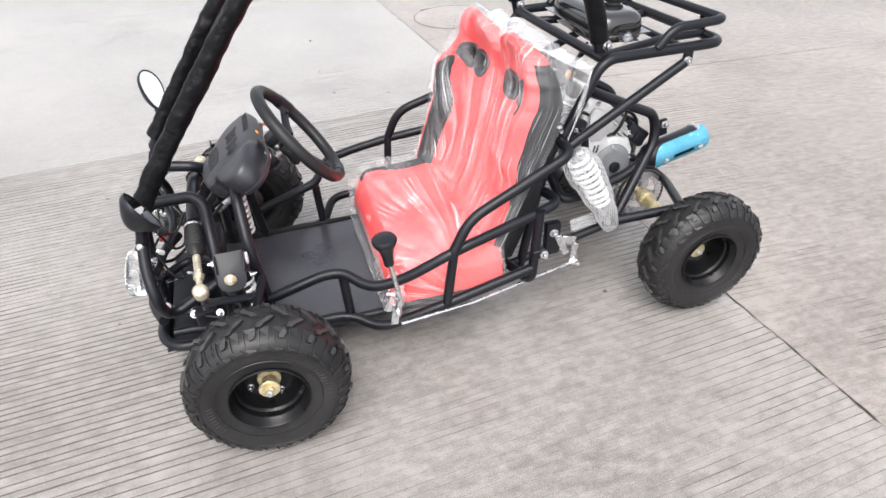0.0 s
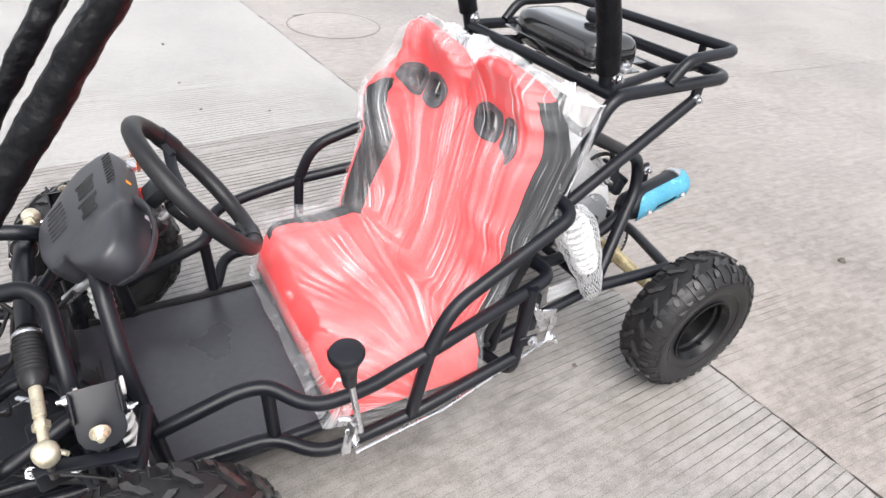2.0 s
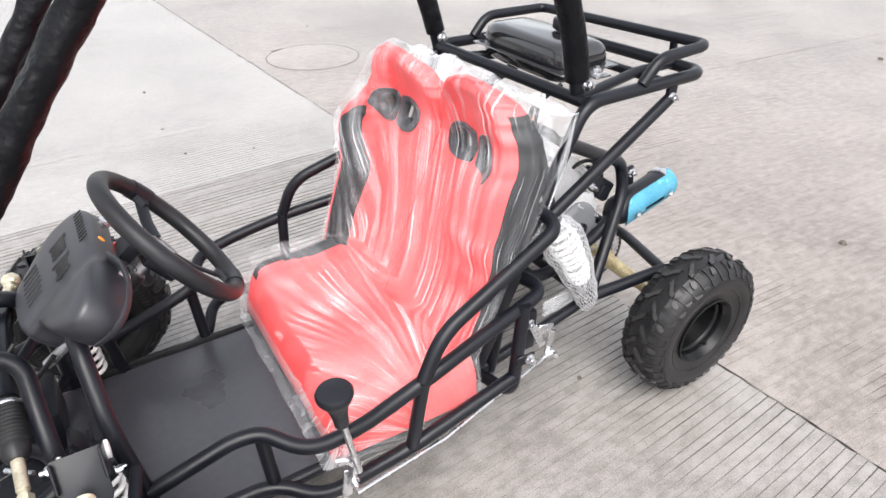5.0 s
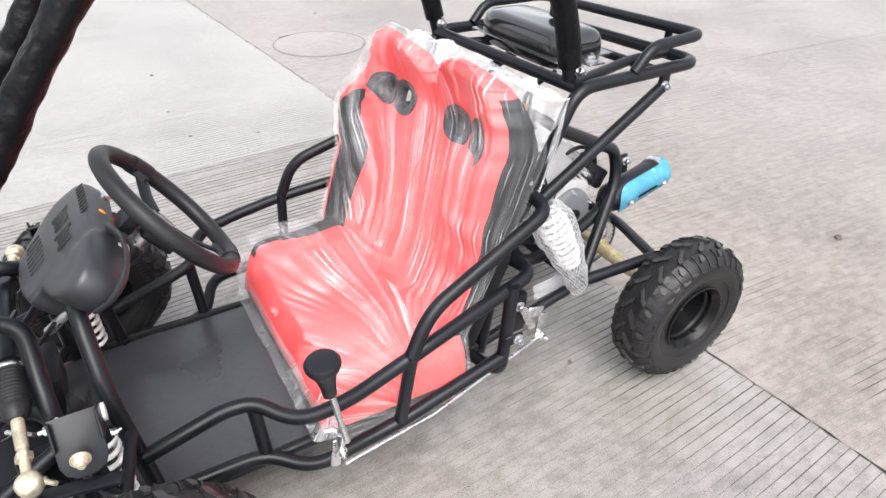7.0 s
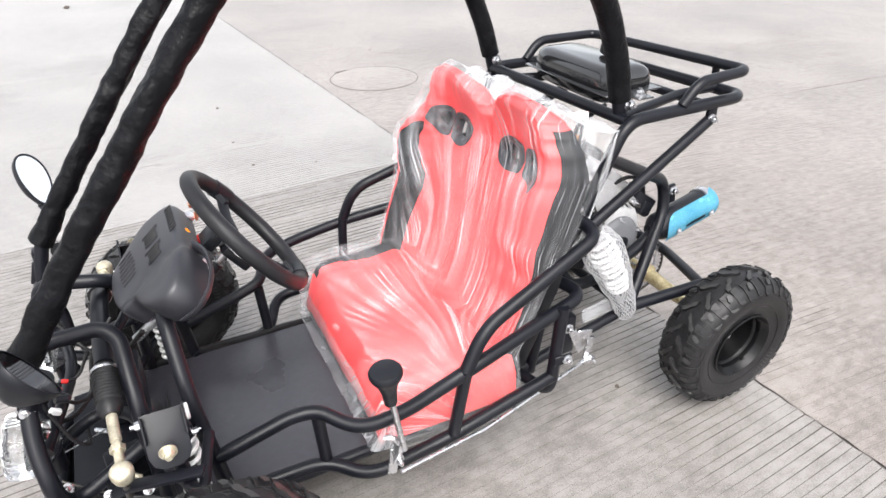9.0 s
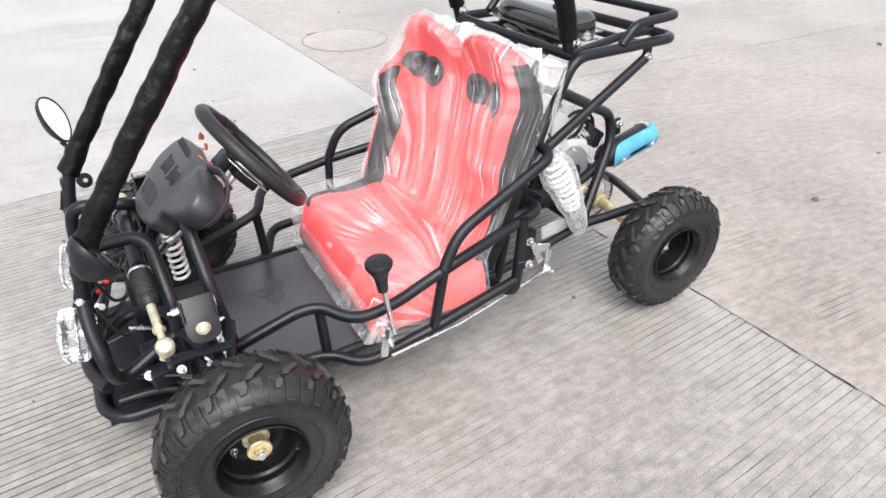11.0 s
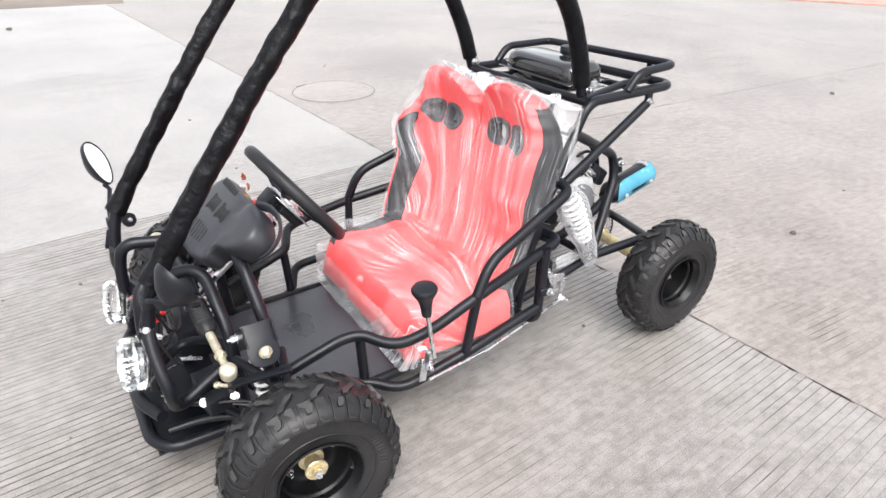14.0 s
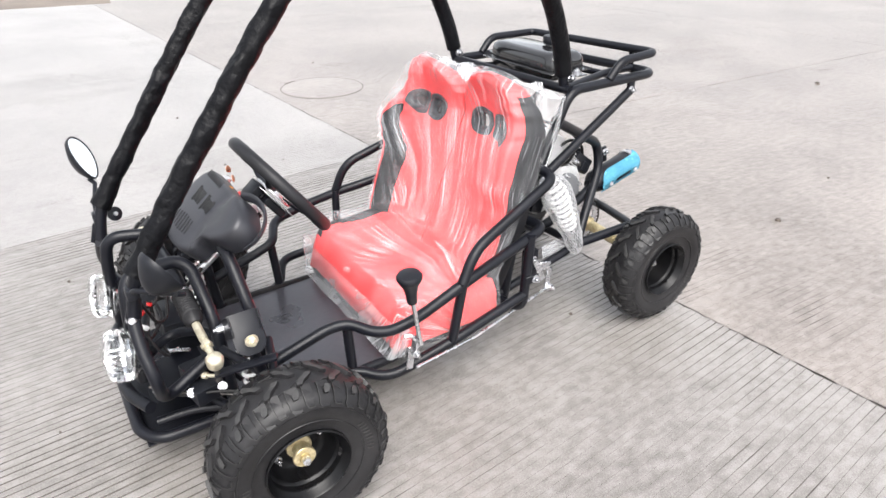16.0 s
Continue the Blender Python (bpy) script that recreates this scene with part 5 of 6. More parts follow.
def side_mirror(side):
    mir = tagged(empty("side_mirror", parent=kart), "black teardrop side mirror on a stalk")
    c = Vector((-0.193, -0.409, 0.716)) if side < 0 else Vector((-0.228, 0.487, 0.687))
    out = (Vector((-0.45, -0.22, 0.85)) if side < 0 else Vector((-0.15, 0.66, 0.74))).normalized()
    face = Vector((0.95, 0.27, 0.06)) if side < 0 else Vector((0.72, -0.45, 0.45))
    face = (face - out * face.dot(out)).normalized()
    wide = out.cross(face).normalized()
    shape = []
    for k in range(32):
        a = 2 * math.pi * k / 32
        along = math.cos(a)
        shape.append(((0.058 if side < 0 else 0.072) * along, (0.042 if side < 0 else 0.045) * math.sin(a) * (1.0 + 0.2 * along)))
    bm = bmesh.new()
    rings = []
    hollow = 0.045 if side < 0 else 0.036
    for scale, deep in ((0.08, -hollow), (0.3, -hollow * 0.93), (0.55, -hollow * 0.72), (0.8, -hollow * 0.4), (0.97, -0.006), (1.03, 0.004), (1.02, 0.008), (0.95, 0.008)):
        rings.append([bm.verts.new(c + out * (a * scale - 0.25 * (0.97 - min(0.97, scale)) * hollow) + wide * b * scale + face * deep) for a, b in shape])
    for p, q in zip(rings, rings[1:]):
        for j in range(32):
            bm.faces.new((p[j], p[(j + 1) % 32], q[(j + 1) % 32], q[j]))
    bm.faces.new(rings[0])
    part("housing", bm, PLASTIC, mir, "black plastic housing")
    g = bmesh.new()
    g.faces.new([g.verts.new(c + out * a * 0.96 + wide * b * 0.96 + face * 0.0065) for a, b in shape])
    part("glass", g, MIRROR, mir, "mirror glass")
    foot = Vector((-0.242, -0.245, 0.6) if side < 0 else (-0.24, 0.288, 0.575))
    part("stalk", sweep(bmesh.new(), rounded([c - out * 0.066 - face * 0.012, c - out * 0.085, foot + Vector((0, side * 0.03, 0.02)), foot], 0.02), 0.0065, 10), POWDER, mir)
    part("clamp", box((0.03, 0.035, 0.03), Matrix.Translation(foot), 0.006), PLASTIC, mir)


side_mirror(-1)
side_mirror(1)

# ---- fuel tank, engine, exhaust, drive ----
tank = tagged(empty("fuel_tank", (0, 0.008, -0.016), kart), "gloss black steel fuel tank")


def tank_half(z0, z1, crown):
    bm = bmesh.new()
    cx, cy, hx, hy = 1.205, 0.065, 0.085, 0.175
    rings = []
    for t, grow in ((0.0, 1.0), (0.45, 0.985), (0.75, 0.93), (0.92, 0.82), (1.0, 0.6)):
        ring_ = []
        for k in range(40):
            a = 2 * math.pi * k / 40
            ca, sa = math.cos(a), math.sin(a)
            x = hx * math.copysign(abs(ca) ** 0.4, ca) * (grow if crown else 1 - (1 - grow) * 0.5)
            y = hy * math.copysign(abs(sa) ** 0.35, sa) * (1 - (1 - grow) * 0.6)
            ring_.append(bm.verts.new((cx + x, cy + y, z0 + (z1 - z0) * t)))
        rings.append(ring_)
    for p, q in zip(rings, rings[1:]):
        for j in range(40):
            bm.faces.new((p[j], p[(j + 1) % 40], q[(j + 1) % 40], q[j]))
    bm.faces.new(rings[-1])
    bm.faces.new(rings[0])
    return bm


part("upper_shell", tank_half(0.896, 0.952, True), GLOSS, tank)
part("lower_shell", tank_half(0.893, 0.862, False), GLOSS, tank)
part("seam_flange", box((0.186, 0.372, 0.004), pose(1.205, 0.065, 0.894), 0.0015, 1), GLOSS, tank, "pressed seam flange")
part("filler_neck", lathe([(0.024, 0.0), (0.024, 0.02)], Matrix.Translation((1.245, 0.03, 0.945)), 24), GLOSS, tank)
part("cap", lathe([(0.03, 0.0), (0.033, 0.004), (0.033, 0.02), (0.03, 0.026), (0.012, 0.028), (0.0005, 0.028)], Matrix.Translation((1.245, 0.03, 0.957)), 28), PLASTIC, tank, "black plastic fuel cap")
for y in (-0.145, 0.275):
    part("ear", box((0.05, 0.05, 0.004), pose(1.2, y, 0.892), 0.0015, 1), GLOSS, tank)
    bolt((1.2, y, 0.895), (0, 0, 1), 0.011, tank)
tube("fuel_hose", [(1.1, -0.08, 0.86), (1.04, -0.12, 0.82), (1.03, -0.13, 0.75), (1.06, -0.08, 0.7)], 0.0045, 0.05, RUBBER, kart)

engine = tagged(empty("engine", (0, 0, -0.012), kart), "small single-cylinder engine in cast aluminium")
part("crankcase", box((0.22, 0.17, 0.16), pose(1.19, -0.02, 0.47, 0, -8, 0), 0.035, 4), ALUMINIUM, engine)
near = Matrix.Rotation(radians(90), 4, "X")
part("flywheel_cover", lathe([(0.072, 0.0), (0.074, 0.012), (0.07, 0.026), (0.058, 0.034), (0.05, 0.035), (0.03, 0.037), (0.0005, 0.038)], Matrix.Translation((1.212, -0.1, 0.46)) @ near, 40), CASE_GREY, engine, "round grey painted side cover")
part("cover_plug", lathe([(0.019, 0.0), (0.02, 0.006), (0.015, 0.008), (0.0005, 0.009)], Matrix.Translation((1.216, -0.137, 0.456)) @ near, 20), PLASTIC, engine, "black plug")
part("clutch_cover", box((0.13, 0.03, 0.12), pose(1.14, -0.105, 0.52, 0, -30, 0), 0.012, 3), ALUMINIUM, engine)
fins = bmesh.new()
for k in range(8):
    box((0.004, 0.125, 0.115), pose(1.075 - 0.011 * k, -0.02, 0.545 + 0.006 * k, 0, 30, 0), 0.001, 1, fins)
part("cylinder_fins", fins, ALUMINIUM, engine, "finned cylinder")
part("cylinder", lathe([(0.042, 0), (0.042, 0.1)], axis_pose((1.09, -0.02, 0.535), (0.99, -0.02, 0.59)), 24), ALUMINIUM, engine)
part("cylinder_head", box((0.07, 0.12, 0.11), pose(0.985, -0.02, 0.595, 0, 30, 0), 0.014, 3), ALUMINIUM, engine)
part("head_cover", lathe([(0.036, 0.0), (0.036, 0.01), (0.03, 0.014), (0.0005, 0.015)], axis_pose((0.985, -0.08, 0.6), (0.985, -0.2, 0.6)), 24), ALUMINIUM, engine)
for a in range(5):
    an = radians(72 * a + 20)
    bolt((1.212 + 0.066 * math.cos(an), -0.126, 0.46 + 0.066 * math.sin(an)), (0, -1, 0), 0.0045, engine)
part("upper_casing", plate([(1.085, 0.63), (1.088, 0.688), (1.115, 0.712), (1.15, 0.698), (1.2, 0.662), (1.25, 0.612), (1.285, 0.55), (1.288, 0.5), (1.2, 0.49), (1.13, 0.5), (1.105, 0.56)], 0.085, Matrix.Translation((0, -0.025, 0)) @ near, 0.012), ALUMINIUM, engine, "cast upper casing")
part("timing_cover", plate([(1.112, 0.585), (1.115, 0.655), (1.132, 0.672), (1.158, 0.662), (1.2, 0.615), (1.205, 0.585), (1.16, 0.555), (1.125, 0.556)], 0.016, Matrix.Translation((0, -0.109, 0)) @ near, 0.006), ALUMINIUM, engine, "raised oval cover")
part("side_casing", plate([(1.125, 0.47), (1.118, 0.53), (1.135, 0.556), (1.215, 0.56), (1.27, 0.545), (1.29, 0.5), (1.285, 0.45), (1.2, 0.4), (1.14, 0.42)], 0.018, Matrix.Translation((0, -0.1, 0)) @ near, 0.007), ALUMINIUM, engine, "cast side casing")
for x, z in ((1.1, 0.685), (1.145, 0.682), (1.235, 0.612), (1.27, 0.562)):
    bolt((x, -0.11, z), (0, -1, 0), 0.006, engine)
for dx in (0.0, 0.013):
    part("cast_mark", box((0.008, 0.002, 0.03), pose(1.142 + dx, -0.119, 0.525, 0, 12, 0), 0.0005, 1), PLASTIC, engine)
for k in range(5):
    part("casing_rib", box((0.075, 0.01, 0.006), pose(1.232 + 0.004 * k, -0.112, 0.617 - 0.019 * k, 0, 42, 0), 0.002, 1), ALUMINIUM, engine)
# dark sliver laid on as the shade in the gap between casings
part("casing_gap_shade", plate([(1.118, 0.556), (1.13, 0.57), (1.22, 0.572), (1.29, 0.553), (1.292, 0.54), (1.22, 0.56), (1.135, 0.558)], 0.003, Matrix.Translation((0, -0.11, 0)) @ near, 0), DARK_STEEL, engine, "dark strip laid on for the shaded gap between casings")
part("air_box", box((0.075, 0.09, 0.11), pose(1.045, -0.1, 0.6, 0, 25, 8), 0.012, 3), PLASTIC, engine, "black plastic air box")
part("intake_hose", sweep(bmesh.new(), rounded([(1.06, -0.12, 0.64), (1.09, -0.14, 0.6), (1.1, -0.14, 0.54), (1.08, -0.14, 0.5)], 0.03), 0.012, 12), RUBBER, engine, "black rubber hose")
part("battery_box", box((0.09, 0.05, 0.06), pose(1.305, -0.085, 0.545, 0, 35, 0), 0.008), PLASTIC, engine, "black wiring box")
for k in range(3):
    bolt((1.03 + 0.022 * k, -0.148, 0.64 - 0.018 * k), (0, -1, 0), 0.005, engine)
cap_m = axis_pose((1.064, -0.075, 0.726), (1.086, -0.092, 0.775))
part("throttle_cap", lathe([(0.028, -0.012), (0.03, -0.01), (0.03, 0.0), (0.027, 0.003), (0.024, 0.02), (0.0005, 0.021)], cap_m, 28), PLASTIC, engine, "black ribbed cap")
for k in range(16):
    a = 2 * math.pi * k / 16
    part("cap_rib", box((0.003, 0.004, 0.017), cap_m @ Matrix.Rotation(a, 4, "Z") @ Matrix.Translation((0.0275, 0, 0.011)), 0.0008, 1), PLASTIC, engine)
part("terminal", box((0.024, 0.018, 0.026), pose(1.048, -0.085, 0.782, 0, 20, 0), 0.004), ORANGE_CLIP, engine, "orange clip")
part("clamp_band", lathe([(0.031, 0), (0.034, 0.003), (0.034, 0.013), (0.031, 0.016), (0.026, 0.016)], axis_pose((1.048, -0.075, 0.69), (1.064, -0.1, 0.74)), 28), CHROME, engine, "bright clamp band")
part("carburettor_bowl", lathe([(0.0005, 0.0), (0.02, 0.002), (0.025, 0.012), (0.026, 0.04), (0.0005, 0.042)], axis_pose((1.022, -0.07, 0.648), (1.034, -0.078, 0.7)), 24), ALUMINIUM, engine)
part("choke_lever", box((0.03, 0.006, 0.008), pose(1.018, -0.11, 0.7, 0, 30, 15), 0.002), CHROME, engine)
part("starter_motor", lathe([(0.028, 0), (0.03, 0.006), (0.03, 0.1), (0.026, 0.108), (0.0005, 0.109)], axis_pose((1.27, -0.05, 0.575), (1.15, -0.05, 0.62)), 28), PLASTIC, engine)
part("gearbox_cover", box((0.14, 0.06, 0.13), pose(1.16, 0.06, 0.5, 0, -8, 0), 0.02, 3), ALUMINIUM, engine)
part("carburettor", box((0.06, 0.055, 0.07), pose(1.045, -0.065, 0.69, 0, 20, 0), 0.01, 2), ALUMINIUM, engine)
part("carburettor_top", lathe([(0.02, 0), (0.022, 0.01), (0.02, 0.03), (0.01, 0.036)], axis_pose((1.02, -0.075, 0.7), (1.005, -0.1, 0.78)), 20), CHROME, engine)
part("air_filter", lathe([(0.03, 0), (0.04, 0.008), (0.042, 0.07), (0.034, 0.08), (0.0005, 0.081)], axis_pose((1.07, 0.01, 0.68), (1.1, 0.11, 0.72)), 28), PLASTIC, engine, "black air filter")
part("intake_pipe", sweep(bmesh.new(), rounded([(1.05, -0.03, 0.65), (1.03, -0.03, 0.63), (1.0, -0.03, 0.62)], 0.02), 0.018, 14), ALUMINIUM, engine)
part("coil_box", box((0.04, 0.03, 0.035), pose(1.3, -0.07, 0.58, 0, 20, 0), 0.006), PLASTIC, engine, "black ignition coil")
part("relay", box((0.05, 0.03, 0.04), pose(1.315, -0.1, 0.53, 0, 30, 10), 0.005), PLASTIC, engine)
for pts in ([(1.048, -0.085, 0.79), (1.05, -0.09, 0.82), (1.075, -0.12, 0.86), (1.1, -0.13, 0.88)], [(1.115, -0.06, 0.73), (1.19, -0.12, 0.705), (1.24, -0.14, 0.66), (1.215, -0.14, 0.6), (1.21, -0.12, 0.57)], [(1.16, -0.1, 0.62), (1.22, -0.12, 0.66), (1.29, -0.11, 0.62), (1.31, -0.1, 0.56)],
            [(0.99, -0.08, 0.63), (1.02, -0.12, 0.68), (1.1, -0.11, 0.66), (1.2, -0.11, 0.58)], [(1.02, -0.14, 0.55), (1.06, -0.17, 0.5), (1.13, -0.15, 0.44), (1.2, -0.14, 0.38)]):
    tube("hose", pts, 0.0055, 0.03, RUBBER, engine)
part("engine_mount", box((0.05, 0.016, 0.1), pose(1.02, -0.2, 0.5, 0, 20, 0), 0.006), POWDER, kart)
part("rear_mount", box((0.045, 0.012, 0.06), pose(1.388, -0.118, 0.552, 0, -10, 0), 0.004), POWDER, kart)
bolt((1.397, -0.125, 0.566), (0, -1, 0), 0.009, kart)
part("chain_guard", box((0.1, 0.004, 0.05), pose(1.07, -0.235, 0.315, 0, -8, 0), 0.0015, 1), FROSTED, kart, "frosted clear plastic sheet")

exhaust = tagged(empty("exhaust", parent=kart), "black muffler with a light blue heat shield")
MUF_A, MUF_B = Vector((1.182, -0.150, 0.432)), Vector((1.548, -0.120, 0.5))
mm = axis_pose(MUF_A, MUF_B)
ml = (MUF_B - MUF_A).length
part("front_pipe", sweep(bmesh.new(), rounded([(1.0, -0.06, 0.46), (1.0, -0.19, 0.39), (1.06, -0.2, 0.392), (1.16, -0.165, 0.398), (1.255, -0.155, 0.416), MUF_A.lerp(MUF_B, 0.45)], 0.06), 0.0165, 16), PLASTIC, exhaust, "matt black exhaust pipe")
part("muffler", lathe([(0.02, ml * 0.36), (0.038, ml * 0.43), (0.042, ml * 0.46), (0.043, ml * 0.96), (0.038, ml * 0.985), (0.0005, ml)], mm, 36), PLASTIC, exhaust, "matt black silencer")


def heat_shield():
    bm = bmesh.new()
    steps, along = 25, 44
    side_way = mm.to_3x3().inverted() @ Vector((0.2, -1.0, -0.15))
    mid = math.atan2(side_way.y, side_way.x)
    grid = []
    for i in range(along + 1):
        t = i / along
        row = []
        for j in range(steps + 1):
            u = 2 * j / steps - 1
            spread = radians(70) * min(1.0, (min(1.0, t / 0.26) * (2 - min(1.0, t / 0.26))) ** 0.5 * 0.98 + 0.02) + (radians(30) * max(0.0, t - 0.86) / 0.14)
            a = mid + u * spread
            r = 0.0485 - (0.006 * max(0.0, t - 0.93) / 0.07)
            row.append(bm.verts.new(mm @ Vector((r * math.cos(a), r * math.sin(a), ml * (0.43 + 0.59 * t)))))
        grid.append(row)
    for i in range(along):
        for j in range(steps):
            t, u = (i + 0.5) / along, 2 * (j + 0.5) / steps - 1
            if 0.33 < t < 0.7 and -0.12 < u < 0.12:
                continue
            bm.faces.new((grid[i][j], grid[i][j + 1], grid[i + 1][j + 1], grid[i + 1][j]))
    geom = bm.faces[:]
    bmesh.ops.solidify(bm, geom=geom, thickness=0.0025)
    return bm


part("heat_shield", heat_shield(), BLUE, exhaust, "light blue slotted heat shield")
part("end_cap", lathe([(0.0435, ml * 0.93), (0.047, ml * 0.935), (0.047, ml * 0.985), (0.042, ml * 1.005), (0.03, ml * 1.01), (0.0005, ml * 1.01)], mm, 36), CHROME, exhaust, "bright metal end cap")
for t in (0.2, 0.82):
    side_way = (mm.to_3x3().inverted() @ Vector((0.2, -1.0, -0.15))).to_2d().normalized()
    at = mm @ Vector((side_way.x * 0.05, side_way.y * 0.05, ml * (0.43 + 0.59 * t)))
    bolt(at, Vector((0.2, -1, -0.15)), 0.0065, exhaust, None, 0.005)

AX, AZ = 1.425, TYRE_R * 0.965
part("rear_axle", sweep(bmesh.new(), [(AX, -0.34, AZ), (AX - 0.012, -0.03, AZ + 0.032), (AX - 0.012, 0.03, AZ + 0.032), (AX, 0.34, AZ)], 0.016, 20), GOLD, kart, "yellow zinc plated axle")
part("axle_carrier", lathe([(0.026, 0), (0.03, 0.004), (0.03, 0.03), (0.022, 0.036), (0.02, 0.16)], axis_pose((AX - 0.011, -0.045, AZ + 0.031), (AX, -0.3, AZ + 0.004)), 24), GOLD, kart, "yellow zinc plated bearing carrier")


def sprocket(r, teeth):
    bm = bmesh.new()
    outer, inner = [], []
    for k in range(teeth * 4):
        a = 2 * math.pi * k / (teeth * 4)
        rr = r + (0.0045 if k % 4 in (0, 1) else -0.001)
        outer.append((rr * math.cos(a), rr * math.sin(a)))
        inner.append((r * 0.72 * math.cos(a), r * 0.72 * math.sin(a)))
    n = len(outer)
    m = Matrix.Translation((AX - 0.012, -0.03, AZ + 0.032)) @ Matrix.Rotation(radians(90), 4, "X")
    v = [[bm.verts.new(m @ Vector((x, y, h))) for x, y in loop] for loop, h in ((outer, 0), (outer, 0.005), (inner, 0.005), (inner, 0))]
    for p, q in zip(v, v[1:] + v[:1]):
        for j in range(n):
            bm.faces.new((p[j], p[(j + 1) % n], q[(j + 1) % n], q[j]))
    for k in range(5):
        sweep(bm, [m @ Vector((0.02 * math.cos(k * 1.2566), 0.02 * math.sin(k * 1.2566), 0.0025)), m @ Vector((r * 0.75 * math.cos(k * 1.2566), r * 0.75 * math.sin(k * 1.2566), 0.0025))], 0.007, 6, True, 0, 0.4)
    return bm


part("sprocket", sprocket(0.086, 37), CHROME, kart, "toothed steel sprocket")
part("chain", ring(bmesh.new(), Vector((AX - 0.012, -0.033, AZ + 0.032)), Vector((1, 0, 0)), Vector((0, 0, 1)), 0.094, 0.005, 74, 6), DARK_STEEL, kart, "oily drive chain")
part("brake_disc", lathe([(0.07, 0), (0.075, 0.001), (0.075, 0.004), (0.07, 0.005), (0.03, 0.005)], Matrix.Translation((AX - 0.012, 0.03, AZ + 0.032)) @ near, 36), CHROME, kart, "steel brake disc")
part("swing_plate", box((0.02, 0.05, 0.11), pose(1.41, -0.285, 0.28), 0.006), POWDER, kart)
part("swing_plate", box((0.02, 0.05, 0.11), pose(1.41, 0.285, 0.28), 0.006), POWDER, kart)
part("stay_lug", box((0.03, 0.012, 0.05), pose(1.338, -0.25, 0.846), 0.004), POWDER, kart)
bolt((1.333, -0.259, 0.832), (0, -1, 0), 0.009, kart)
part("stay_lug", box((0.03, 0.012, 0.05), pose(1.338, 0.275, 0.828), 0.004), POWDER, kart)
part("seat_hinge", box((0.04, 0.02, 0.09), pose(0.925, -0.258, 0.655, 0, 25, 0), 0.006), POWDER, kart)
bolt((0.93, -0.27, 0.683), (0, -1, 0), 0.01, kart)
part("seat_hinge", box((0.05, 0.03, 0.07), pose(0.96, -0.25, 0.595), 0.006), POWDER, kart)
bolt((0.965, -0.27, 0.6), (0, -1, 0), 0.011, kart)
both("back_post", [(0.93, -0.27, 0.69), (0.87, -0.265, 0.45), (0.83, -0.27, 0.22)], 0.0145, 0.05, parent=kart)


# ---- wrappings that lie over the kart ----
def seat_front(y, z):
    """Where the seat's front lies at that height, drawn tight over its hollows."""
    best = 9.0
    for k in range(-5, 6):
        yy = y - SEAT_Y + 0.018 * k
        way = 1 if yy > 0 else -1
        yo, yi = outer_y(z, way), inner_y(z, way)
        u = (abs(yy) - yi) / (yo - yi)
        if 0 <= u <= 1:
            best = min(best, back_point(u, z, way).x + 0.0012 * abs(k))
    return best if best < 9 else back_x(z) + 0.005


